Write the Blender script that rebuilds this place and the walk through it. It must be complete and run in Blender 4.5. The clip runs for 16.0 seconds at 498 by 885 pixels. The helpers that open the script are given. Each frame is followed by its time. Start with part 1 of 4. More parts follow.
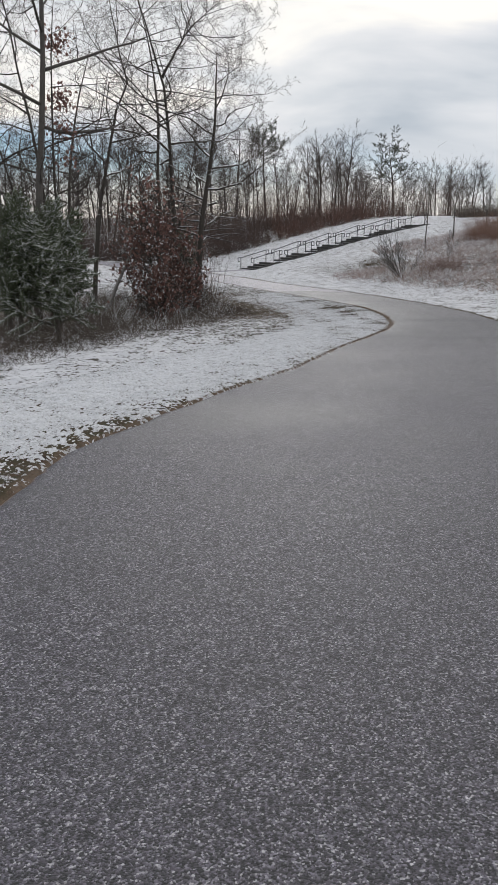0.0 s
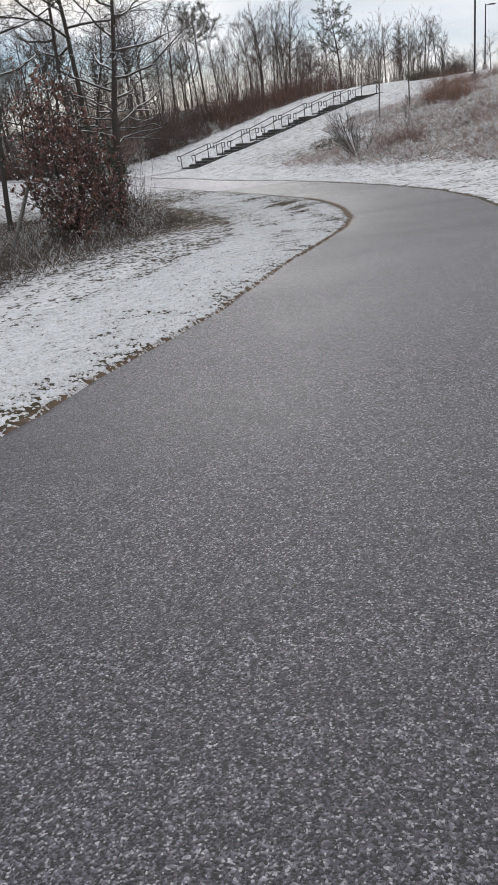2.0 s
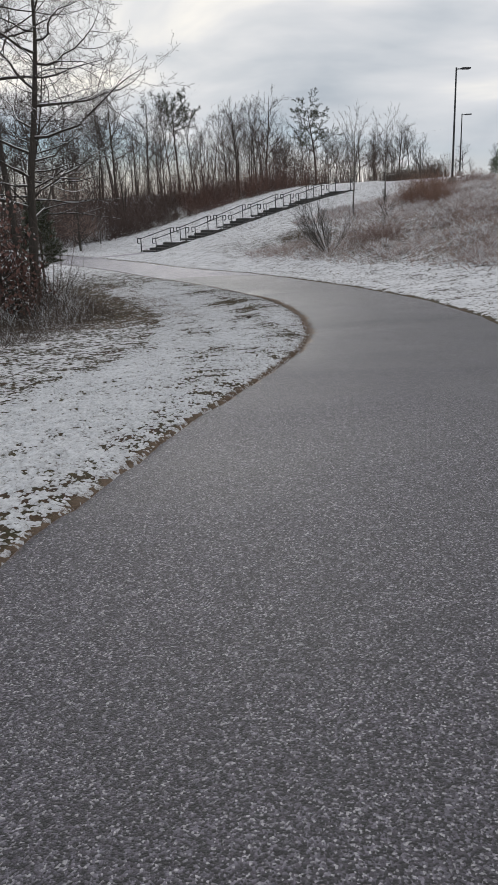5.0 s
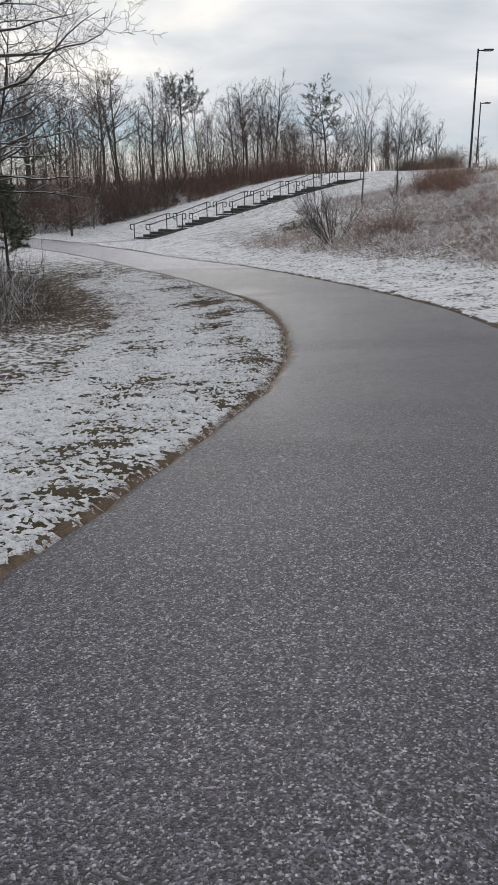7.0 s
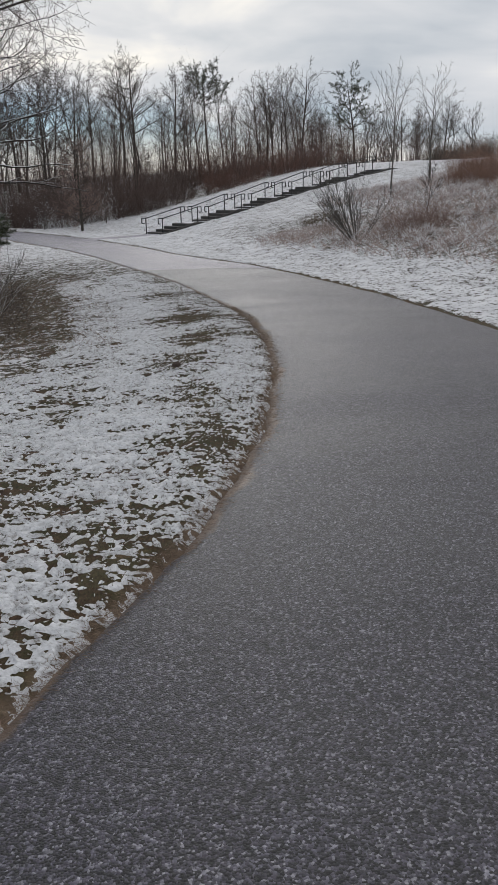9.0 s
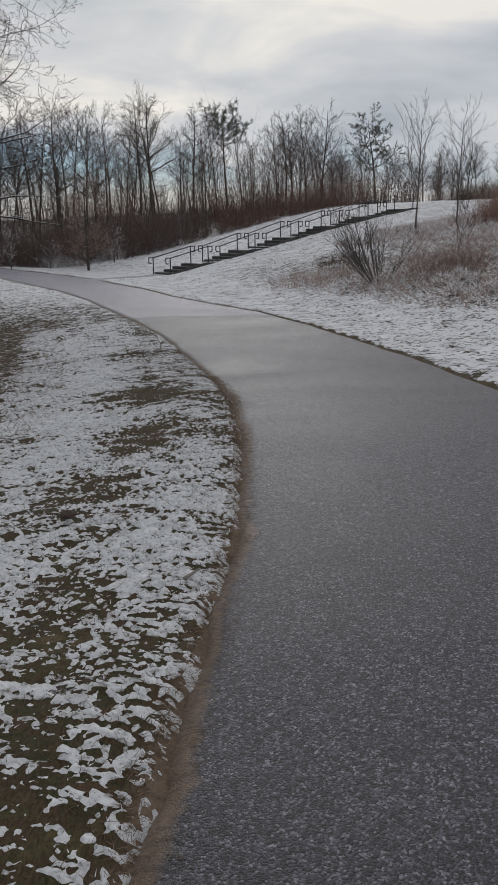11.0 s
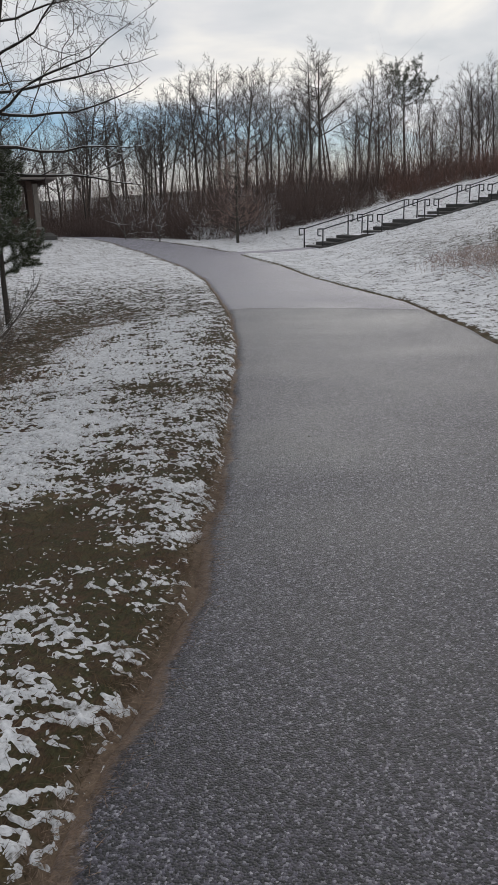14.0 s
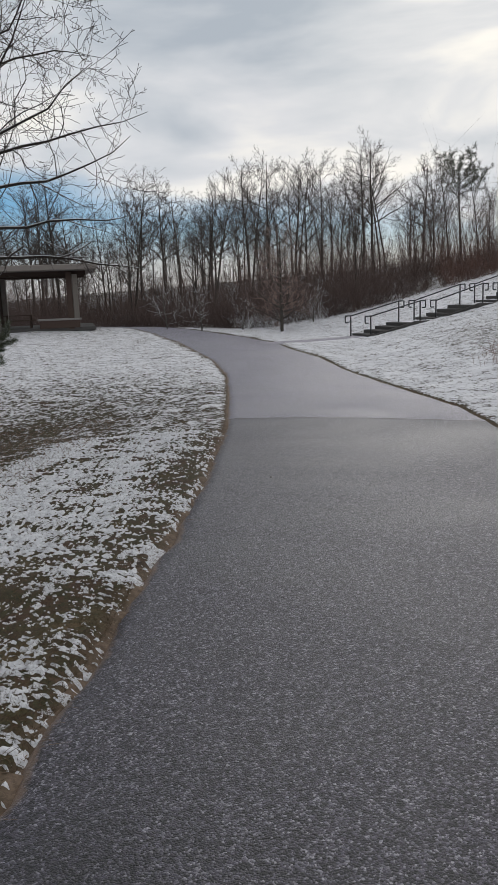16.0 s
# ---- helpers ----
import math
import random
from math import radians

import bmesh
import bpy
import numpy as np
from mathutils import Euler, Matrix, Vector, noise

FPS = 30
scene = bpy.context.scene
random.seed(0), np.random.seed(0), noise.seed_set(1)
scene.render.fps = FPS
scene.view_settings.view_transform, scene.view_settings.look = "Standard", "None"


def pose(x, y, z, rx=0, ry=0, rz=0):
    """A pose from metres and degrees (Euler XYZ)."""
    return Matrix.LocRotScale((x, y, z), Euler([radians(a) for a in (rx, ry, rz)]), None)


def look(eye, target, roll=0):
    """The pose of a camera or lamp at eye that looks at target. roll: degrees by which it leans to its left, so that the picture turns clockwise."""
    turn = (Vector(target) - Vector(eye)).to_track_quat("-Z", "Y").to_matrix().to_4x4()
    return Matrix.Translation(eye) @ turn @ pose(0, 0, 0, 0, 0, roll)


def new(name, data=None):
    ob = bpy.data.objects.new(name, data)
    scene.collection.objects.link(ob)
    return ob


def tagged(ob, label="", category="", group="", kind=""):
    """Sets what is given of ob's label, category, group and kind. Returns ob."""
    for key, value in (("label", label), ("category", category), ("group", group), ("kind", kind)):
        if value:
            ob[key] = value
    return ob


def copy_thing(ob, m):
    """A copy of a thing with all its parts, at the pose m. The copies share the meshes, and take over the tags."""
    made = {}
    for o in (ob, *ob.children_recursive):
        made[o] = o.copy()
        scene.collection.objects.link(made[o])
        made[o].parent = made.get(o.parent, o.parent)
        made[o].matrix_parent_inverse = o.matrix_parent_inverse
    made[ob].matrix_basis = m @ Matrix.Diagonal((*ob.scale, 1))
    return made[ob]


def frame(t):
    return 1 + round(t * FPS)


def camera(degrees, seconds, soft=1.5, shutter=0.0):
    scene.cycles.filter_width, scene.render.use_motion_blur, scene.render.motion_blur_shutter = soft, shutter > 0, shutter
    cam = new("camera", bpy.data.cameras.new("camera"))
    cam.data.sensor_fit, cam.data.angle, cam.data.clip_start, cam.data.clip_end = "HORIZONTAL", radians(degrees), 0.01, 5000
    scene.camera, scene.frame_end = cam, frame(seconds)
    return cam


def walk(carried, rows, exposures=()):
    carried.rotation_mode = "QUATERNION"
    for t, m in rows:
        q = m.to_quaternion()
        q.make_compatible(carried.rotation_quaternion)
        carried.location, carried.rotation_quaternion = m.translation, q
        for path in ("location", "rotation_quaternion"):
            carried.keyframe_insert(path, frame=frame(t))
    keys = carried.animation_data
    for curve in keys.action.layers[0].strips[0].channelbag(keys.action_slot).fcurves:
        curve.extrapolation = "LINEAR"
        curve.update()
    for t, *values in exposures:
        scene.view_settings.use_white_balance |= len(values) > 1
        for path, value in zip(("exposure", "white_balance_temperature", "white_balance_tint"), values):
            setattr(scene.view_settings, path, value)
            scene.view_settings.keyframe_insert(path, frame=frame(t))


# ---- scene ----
cam = camera(36.1, 16.0, soft=1.5)
METRES, EYE, TILT, LEAN, TURN = 27.0, 1.63, 0.0, 0.0, 0.0
ROWS = [
    (0.0, 0.0, 0.0, 0.0, 0.1, -15.97, -0.34),
    (0.5, 0.0056, 0.0287, -0.0007, -1.29, -16.52, 2.05),
    (1.0, 0.0144, 0.0693, -0.0026, -2.78, -20.46, 4.58),
    (1.5, 0.0194, 0.0903, -0.0043, -4.3, -22.97, 7.88),
    (2.0, 0.0253, 0.1207, -0.0063, -3.68, -23.43, 6.28),
    (2.5, 0.0318, 0.1492, -0.0073, -1.8, -18.54, 3.64),
    (3.0, 0.0376, 0.1783, -0.0086, -3.83, -17.12, 2.65),
    (3.5, 0.045, 0.2103, -0.0117, -5.81, -17.25, 3.88),
    (4.0, 0.0508, 0.2422, -0.0139, -6.49, -17.45, 2.88),
    (4.5, 0.0573, 0.2752, -0.0164, -5.68, -17.44, 2.75),
    (7.0, 0.0959, 0.425, -0.0265, -4.4, -18.18, 0.81),
    (7.5, 0.1033, 0.4545, -0.0276, -3.49, -18.4, 1.0),
    (8.0, 0.1119, 0.4846, -0.0297, -4.06, -18.75, 1.08),
    (10.5, 0.1358, 0.6322, -0.0339, 0.74, -16.65, 1.22),
    (11.0, 0.1422, 0.6642, -0.036, -0.85, -15.76, 0.75),
    (11.5, 0.1476, 0.6952, -0.0366, -0.36, -15.86, 0.29),
    (12.0, 0.1549, 0.7267, -0.0387, 0.4, -16.21, 2.32),
    (12.5, 0.1592, 0.7562, -0.04, 1.93, -18.16, 0.6),
    (13.0, 0.1647, 0.7873, -0.0416, 3.03, -18.59, 1.47),
    (13.5, 0.1668, 0.8176, -0.0423, 5.78, -18.65, 1.04),
    (14.0, 0.169, 0.8521, -0.0442, 12.01, -17.55, 1.37),
    (14.5, 0.1709, 0.8837, -0.0454, 14.4, -16.0, 2.26),
    (15.0, 0.1714, 0.9164, -0.0462, 15.67, -13.37, 2.48),
    (15.5, 0.172, 0.9479, -0.0484, 15.39, -13.05, 2.61),
    (16.0, 0.1698, 0.9797, -0.0486, 16.33, -11.14, 2.16),
]
walk(cam, [(t, pose(0, 0, EYE, TILT, LEAN, TURN) @ pose(METRES * x, METRES * y, METRES * z, 90 + pitch, roll, yaw)) for t, x, y, z, yaw, pitch, roll in ROWS],
     [(0, 0.2), (1.0, 0.12), (1.5, 0.46), (2.0, 0.46), (2.5, 0.3), (2.9, -0.15), (3.2, -0.15), (3.6, 0.0), (4.5, 0.05), (7.5, 0.2), (8.2, 0.2), (8.7, 0.12), (10.2, -0.15), (11.6, -0.18), (12.2, 0.04), (12.6, 0.08), (13, 0.15), (13.5, 0.05), (14, 0.03), (15, 0.0), (16, 0.03)])

# ---- world and sun ----
SUN_AZ, SUN_EL = -2.0, 17.0
world = bpy.data.worlds.new("overcast_sky")
scene.world = world
world.use_nodes = True
wn, wl = world.node_tree.nodes, world.node_tree.links
wn.clear()


def ramp_node(nodes, stops):
    r = nodes.new("ShaderNodeValToRGB")
    e = r.color_ramp.elements
    while len(e) < len(stops):
        e.new(0.5)
    for el, (p, c) in zip(e, stops):
        el.position, el.color = p, (*c, 1)
    return r


sky = wn.new("ShaderNodeTexSky")
sky.sky_type, sky.sun_disc = "NISHITA", False
sky.sun_elevation, sky.sun_rotation = radians(SUN_EL), radians(SUN_AZ)
tc = wn.new("ShaderNodeTexCoord")
sep = wn.new("ShaderNodeSeparateXYZ")
wl.new(tc.outputs["Generated"], sep.inputs[0])
# clouds lie in a flat deck: stretch the noise towards the horizon
deck = wn.new("ShaderNodeMapping")
deck.inputs["Scale"].default_value = (1.6, 1.0, 5.5)
deck.inputs["Location"].default_value = (0.35, 0.2, 0.1)
wl.new(tc.outputs["Generated"], deck.inputs[0])
cn = wn.new("ShaderNodeTexNoise")
cn.inputs["Scale"].default_value, cn.inputs["Detail"].default_value, cn.inputs["Roughness"].default_value = 2.0, 5, 0.48
cn.inputs["Distortion"].default_value = 0.35
wl.new(deck.outputs[0], cn.inputs["Vector"])
cloud_col = ramp_node(wn, [(0.33, (0.42, 0.47, 0.53)), (0.44, (0.56, 0.595, 0.64)), (0.54, (0.69, 0.705, 0.735)), (0.64, (0.90, 0.88, 0.84))])
wl.new(cn.outputs["Fac"], cloud_col.inputs[0])
glow = wn.new("ShaderNodeVectorMath")
glow.operation = "DOT_PRODUCT"
glow.inputs[1].default_value = (math.sin(radians(SUN_AZ)) * math.cos(radians(SUN_EL)), math.cos(radians(SUN_AZ)) * math.cos(radians(SUN_EL)), math.sin(radians(SUN_EL)))
wl.new(tc.outputs["Generated"], glow.inputs[0])
veil = ramp_node(wn, [(0.90, (1, 1, 1)), (0.975, (1.03, 1.02, 1.01)), (1.0, (1.12, 1.10, 1.06))])
wl.new(glow.outputs["Value"], veil.inputs[0])
lit = wn.new("ShaderNodeMix")
lit.data_type, lit.blend_type = "RGBA", "MULTIPLY"
lit.inputs["Factor"].default_value = 1.0
wl.new(cloud_col.outputs[0], lit.inputs[6])
wl.new(veil.outputs[0], lit.inputs[7])
# gap of clear sky low down, ragged by the same noise, closing towards the right
lift = wn.new("ShaderNodeMath")
lift.operation = "MULTIPLY_ADD"
lift.inputs[1].default_value = 0.14
wl.new(cn.outputs["Fac"], lift.inputs[0])
tilt = wn.new("ShaderNodeMath")
tilt.operation = "MULTIPLY_ADD"
tilt.inputs[1].default_value = 0.13
wl.new(sep.outputs["X"], tilt.inputs[0])
wl.new(sep.outputs["Z"], tilt.inputs[2])
wl.new(tilt.outputs[0], lift.inputs[2])
cover = ramp_node(wn, [(0.0, (0.05, 0.05, 0.05)), (0.105, (0.06, 0.06, 0.06)), (0.135, (0.5, 0.5, 0.5)), (0.162, (1, 1, 1))])
wl.new(lift.outputs[0], cover.inputs[0])
skymix = wn.new("ShaderNodeMix")
skymix.data_type = "RGBA"
wl.new(cover.outputs[0], skymix.inputs["Factor"])
# clear sky: the sky's own light, dimmed, with pale haze at the horizon and blue above it
dim = wn.new("ShaderNodeMix")
dim.data_type, dim.blend_type = "RGBA", "MULTIPLY"
dim.inputs["Factor"].default_value = 1.0
dim.inputs[7].default_value = (0.07, 0.085, 0.10, 1)
wl.new(sky.outputs[0], dim.inputs[6])
haze = ramp_node(wn, [(0.0, (0.62, 0.61, 0.63)), (0.04, (0.58, 0.61, 0.64)), (0.07, (0.33, 0.51, 0.64)), (0.11, (0.15, 0.38, 0.61))])
wl.new(sep.outputs["Z"], haze.inputs[0])
skyblue = wn.new("ShaderNodeMix")
skyblue.data_type = "RGBA"
skyblue.inputs["Factor"].default_value = 0.94
wl.new(dim.outputs[2], skyblue.inputs[6])
wl.new(haze.outputs[0], skyblue.inputs[7])
wl.new(skyblue.outputs[2], skymix.inputs[6])
wl.new(lit.outputs[2], skymix.inputs[7])
bgd = wn.new("ShaderNodeBackground")
bgd.inputs["Strength"].default_value = 1.0
wl.new(skymix.outputs[2], bgd.inputs["Color"])
wout = wn.new("ShaderNodeOutputWorld")
wl.new(bgd.outputs[0], wout.inputs[0])

sun_data = bpy.data.lights.new("sun", "SUN")
sun_data.energy, sun_data.angle, sun_data.color = 0.45, radians(24), (1.0, 0.975, 0.95)
sun = new("sun", sun_data)
az, el = radians(SUN_AZ), radians(SUN_EL)
sun.matrix_world = look((0, 0, 30), (-math.sin(az) * 30 * math.cos(el), -math.cos(az) * 30 * math.cos(el), 30 - 30 * math.sin(el)))

# ---- plan ----
# TERRAIN BEGIN
LEFT = [(-12, -1.2), (-4, -1.6), (1, -1.75), (4, -1.75), (6.2, -1.6), (7.5, -1.1), (9.4, -0.3), (11.2, 0.6), (14, 1.6), (16.1, 2.5), (17.6, 3.1),
        (19.3, 3.55), (21.5, 3.8), (23.5, 3.85), (25.5, 3.75), (27.5, 3.4), (29.4, 3.0), (32.2, 2.4), (36, 1.4), (39.8, 0.2), (44, -1.2),
        (48.8, -3.2), (54, -5.8), (60, -8.8), (66, -12.5), (73, -18), (80, -26)]
RIGHT = [(-12, 2.4), (-4, 2.6), (0, 2.8), (4, 3.2), (8, 4.0), (12, 5.0), (14.5, 5.6), (17.1, 6.1), (20.4, 6.6), (23.5, 6.75), (25.5, 6.6),
         (28.4, 6.3), (31.5, 5.8), (34.5, 5.3), (38.3, 4.4), (41.2, 3.2), (45, 1.6), (49.5, 0.0), (53, -1.6), (57.5, -3.4), (63, -6.4), (70, -11.5), (80, -20)]
TOE = [(-40, 5.2), (-12, 4.4), (0, 4.8), (8, 6.0), (14.5, 7.4), (20.4, 8.3), (25.5, 8.3), (31.5, 7.4), (38.3, 5.8), (45, 3.2), (50, 1.4), (55, -0.2), (60, 1.5), (70, 9), (85, 20), (140, 50)]
STAIR_FOOT, STAIR_DIR = (-0.67, 60.3), (0.829, 0.559)


def curve_x(table, y):
    return np.interp(y, [q[0] for q in table], [q[1] for q in table])


def smooth(a, b, v):
    s = np.clip((v - a) / (b - a), 0, 1)
    return s * s * (3 - 2 * s)


def level(y):
    """Height of the path: it falls gently and flattens out towards the stairs."""
    y = np.asarray(y, float)
    a = np.where(y < 34, -0.04 * y, -1.36 - 0.04 * (y - 34) + 0.5 * 0.028 / 12 * (np.clip(y, 34, 46) - 34) ** 2)
    a = np.where(y > 46, -1.672 - 0.012 * (np.clip(y, 46, 62) - 46), a)
    return np.where(y < -10, 0.4, a)


def mound(x, y):
    """Low rise on which the pavilion stands."""
    return 0.5 * np.exp(-(((x + 20) / 6) ** 2 + ((y - 66) / 7) ** 2))


def height(x, y):
    """Height of the land without fine relief."""
    x, y = np.asarray(x, float), np.asarray(y, float)
    b = level(y)
    toe = curve_x(TOE, y)
    w1 = 0.19 * 0.93 * (x - toe)
    w2 = 0.208 * ((x - STAIR_FOOT[0]) * STAIR_DIR[0] + (y - STAIR_FOOT[1]) * STAIR_DIR[1])
    w2 = np.where(y < 48, w2 - (48 - y) * 0.1, w2)
    m = 0.5 * (w1 + w2 + np.sqrt((w1 - w2) ** 2 + 0.05))
    m = 0.5 * (m + np.sqrt(m * m + 0.012))
    top = 2.75 - b
    rise = m / (1 + (m / top) ** 4) ** 0.25
    d = curve_x(LEFT, y) - x
    dip = -0.11 * np.clip(d - 0.4, 0, 3.0) * smooth(18, 26, y) * (1 - smooth(36, 44, y)) - 0.035 * np.clip(d - 0.3, 0, 5) * (1 - smooth(18, 26, y))
    return b + rise + dip + mound(x, y)
# TERRAIN END

# ---- materials ----
def material(name, build, rough=0.8, spec=0.3):
    m = bpy.data.materials.new(name)
    m.use_nodes = True
    nodes, links = m.node_tree.nodes, m.node_tree.links
    bsdf = nodes["Principled BSDF"]
    bsdf.inputs["Roughness"].default_value = rough
    bsdf.inputs["Specular IOR Level"].default_value = spec
    build(nodes, links, bsdf)
    return m


def noise_tex(nodes, links, scale, detail=4, rough=0.55, vec=None, dist=0.0):
    n = nodes.new("ShaderNodeTexNoise")
    n.inputs["Scale"].default_value, n.inputs["Detail"].default_value = scale, detail
    n.inputs["Roughness"].default_value, n.inputs["Distortion"].default_value = rough, dist
    if vec is not None:
        links.new(vec, n.inputs["Vector"])
    return n.outputs["Fac"]


def position(nodes, links, scale=(1, 1, 1)):
    g = nodes.new("ShaderNodeNewGeometry")
    mp = nodes.new("ShaderNodeMapping")
    mp.inputs["Scale"].default_value = scale
    links.new(g.outputs["Position"], mp.inputs[0])
    return mp.outputs[0]


def mix(nodes, links, fac, a, b, blend="MIX"):
    n = nodes.new("ShaderNodeMix")
    n.data_type, n.blend_type = "RGBA", blend
    for sock, v in ((n.inputs["Factor"], fac), (n.inputs[6], a), (n.inputs[7], b)):
        if isinstance(v, (int, float)):
            sock.default_value = v
        elif isinstance(v, tuple):
            sock.default_value = (*v, 1)
        else:
            links.new(v, sock)
    return n.outputs[2]


def ramp(nodes, links, fac, stops):
    r = ramp_node(nodes, stops)
    links.new(fac, r.inputs[0])
    return r.outputs[0]


def calc(nodes, links, op, a, b=0.0, c=0.0):
    n = nodes.new("ShaderNodeMath")
    n.operation = op
    for sock, v in zip(n.inputs, (a, b, c)):
        if isinstance(v, (int, float)):
            sock.default_value = v
        else:
            links.new(v, sock)
    return n.outputs[0]


def bump(nodes, links, bsdf, h, strength, dist):
    b = nodes.new("ShaderNodeBump")
    b.inputs["Strength"].default_value, b.inputs["Distance"].default_value = strength, dist
    links.new(h, b.inputs["Height"])
    links.new(b.outputs[0], bsdf.inputs["Normal"])


def varied(name, dark, light, scale=6.0, rough=0.85, per="island", stretch=(1, 1, 1), relief=0.4, depth=0.01):
    """A plain natural surface that varies with place and from piece to piece."""
    def build(nodes, links, bsdf):
        v = position(nodes, links, stretch)
        n1 = noise_tex(nodes, links, scale, 5, 0.6, v)
        g = nodes.new("ShaderNodeNewGeometry") if per == "island" else nodes.new("ShaderNodeObjectInfo")
        r = g.outputs["Random Per Island"] if per == "island" else g.outputs["Random"]
        f = calc(nodes, links, "MULTIPLY_ADD", r, 0.5, calc(nodes, links, "MULTIPLY", n1, 0.6))
        links.new(mix(nodes, links, f, dark, light), bsdf.inputs["Base Color"])
        if relief:
            bump(nodes, links, bsdf, n1, relief, depth)
    return material(name, build, rough, 0.25)


def asphalt_material(name, body, stone_light, worn):
    def build(nodes, links, bsdf):
        v = position(nodes, links)
        vo = nodes.new("ShaderNodeTexVoronoi")
        vo.inputs["Scale"].default_value = 150
        links.new(v, vo.inputs["Vector"])
        cells = nodes.new("ShaderNodeSeparateColor")
        links.new(vo.outputs["Color"], cells.inputs[0])
        v2 = nodes.new("ShaderNodeTexVoronoi")
        v2.inputs["Scale"].default_value = 74
        links.new(v, v2.inputs["Vector"])
        c2 = nodes.new("ShaderNodeSeparateColor")
        links.new(v2.outputs["Color"], c2.inputs[0])
        speck = ramp(nodes, links, cells.outputs[0], [(0.0, (body * 0.06,) * 3), (0.34, (body * 0.5, body * 0.45, body * 0.53)), (0.58, (body * 1.1, body * 0.96, body * 1.22)), (0.84, (body * 2.1, body * 1.95, body * 2.35)), (0.97, (stone_light, stone_light * 0.96, stone_light * 1.0))])
        big = ramp(nodes, links, c2.outputs[1], [(0.0, (0.32,) * 3), (0.3, (0.95,) * 3), (0.93, (1.15,) * 3), (0.97, (1.35,) * 3)])
        col = mix(nodes, links, 1.0, speck, big, "MULTIPLY")
        wear = noise_tex(nodes, links, 0.55, 5, 0.6, position(nodes, links, (0.7, 1.3, 1)), 0.8)
        wear2 = noise_tex(nodes, links, 4.5, 4, 0.6, v)
        tone = ramp(nodes, links, calc(nodes, links, "MULTIPLY_ADD", wear2, 0.3, calc(nodes, links, "MULTIPLY", wear, 0.8)), [(0.36, (0.6, 0.59, 0.61)), (0.52, (1.0, 1.0, 1.0)), (0.68, (worn, worn, worn * 0.99))])
        col = mix(nodes, links, 1.0, col, tone, "MULTIPLY")
        pits = ramp(nodes, links, noise_tex(nodes, links, 38, 4, 0.7, v), [(0.36, (0.5, 0.5, 0.52)), (0.5, (1.0, 1.0, 1.0)), (0.68, (1.22, 1.2, 1.22))])
        col = mix(nodes, links, 1.0, col, pits, "MULTIPLY")
        dp = nodes.new("ShaderNodeAttribute")
        dp.attribute_name = "damp"
        wet = ramp(nodes, links, calc(nodes, links, "MULTIPLY_ADD", wear2, 0.5, calc(nodes, links, "SUBTRACT", dp.outputs["Fac"], 0.25)), [(0.2, (0, 0, 0)), (0.75, (1, 1, 1))])
        col = mix(nodes, links, wet, col, mix(nodes, links, 1.0, col, (0.54, 0.55, 0.60), "MULTIPLY"))
        at = nodes.new("ShaderNodeAttribute")
        at.attribute_name = "dirt"
        dirt = ramp(nodes, links, calc(nodes, links, "ADD", at.outputs["Fac"], calc(nodes, links, "MULTIPLY_ADD", noise_tex(nodes, links, 16, 5, 0.75, v), 1.2, -0.9)), [(0.2, (0, 0, 0)), (0.62, (0.85, 0.85, 0.85))])
        soil = ramp(nodes, links, noise_tex(nodes, links, 45, 5, 0.75, position(nodes, links, (0.35, 1, 1))), [(0.3, (0.08, 0.055, 0.04)), (0.7, (0.28, 0.19, 0.13))])
        col = mix(nodes, links, dirt, col, soil)
        links.new(col, bsdf.inputs["Base Color"])
        links.new(ramp(nodes, links, wear, [(0.34, (0.43,) * 3), (0.66, (0.56,) * 3)]), bsdf.inputs["Roughness"])
        bump(nodes, links, bsdf, calc(nodes, links, "MULTIPLY_ADD", vo.outputs["Distance"], -1.5, calc(nodes, links, "MULTIPLY_ADD", noise_tex(nodes, links, 160, 3, 0.7, v), 0.8, cells.outputs[0])), 0.45, 0.004)
    return material(name, build, 0.5, 0.5)


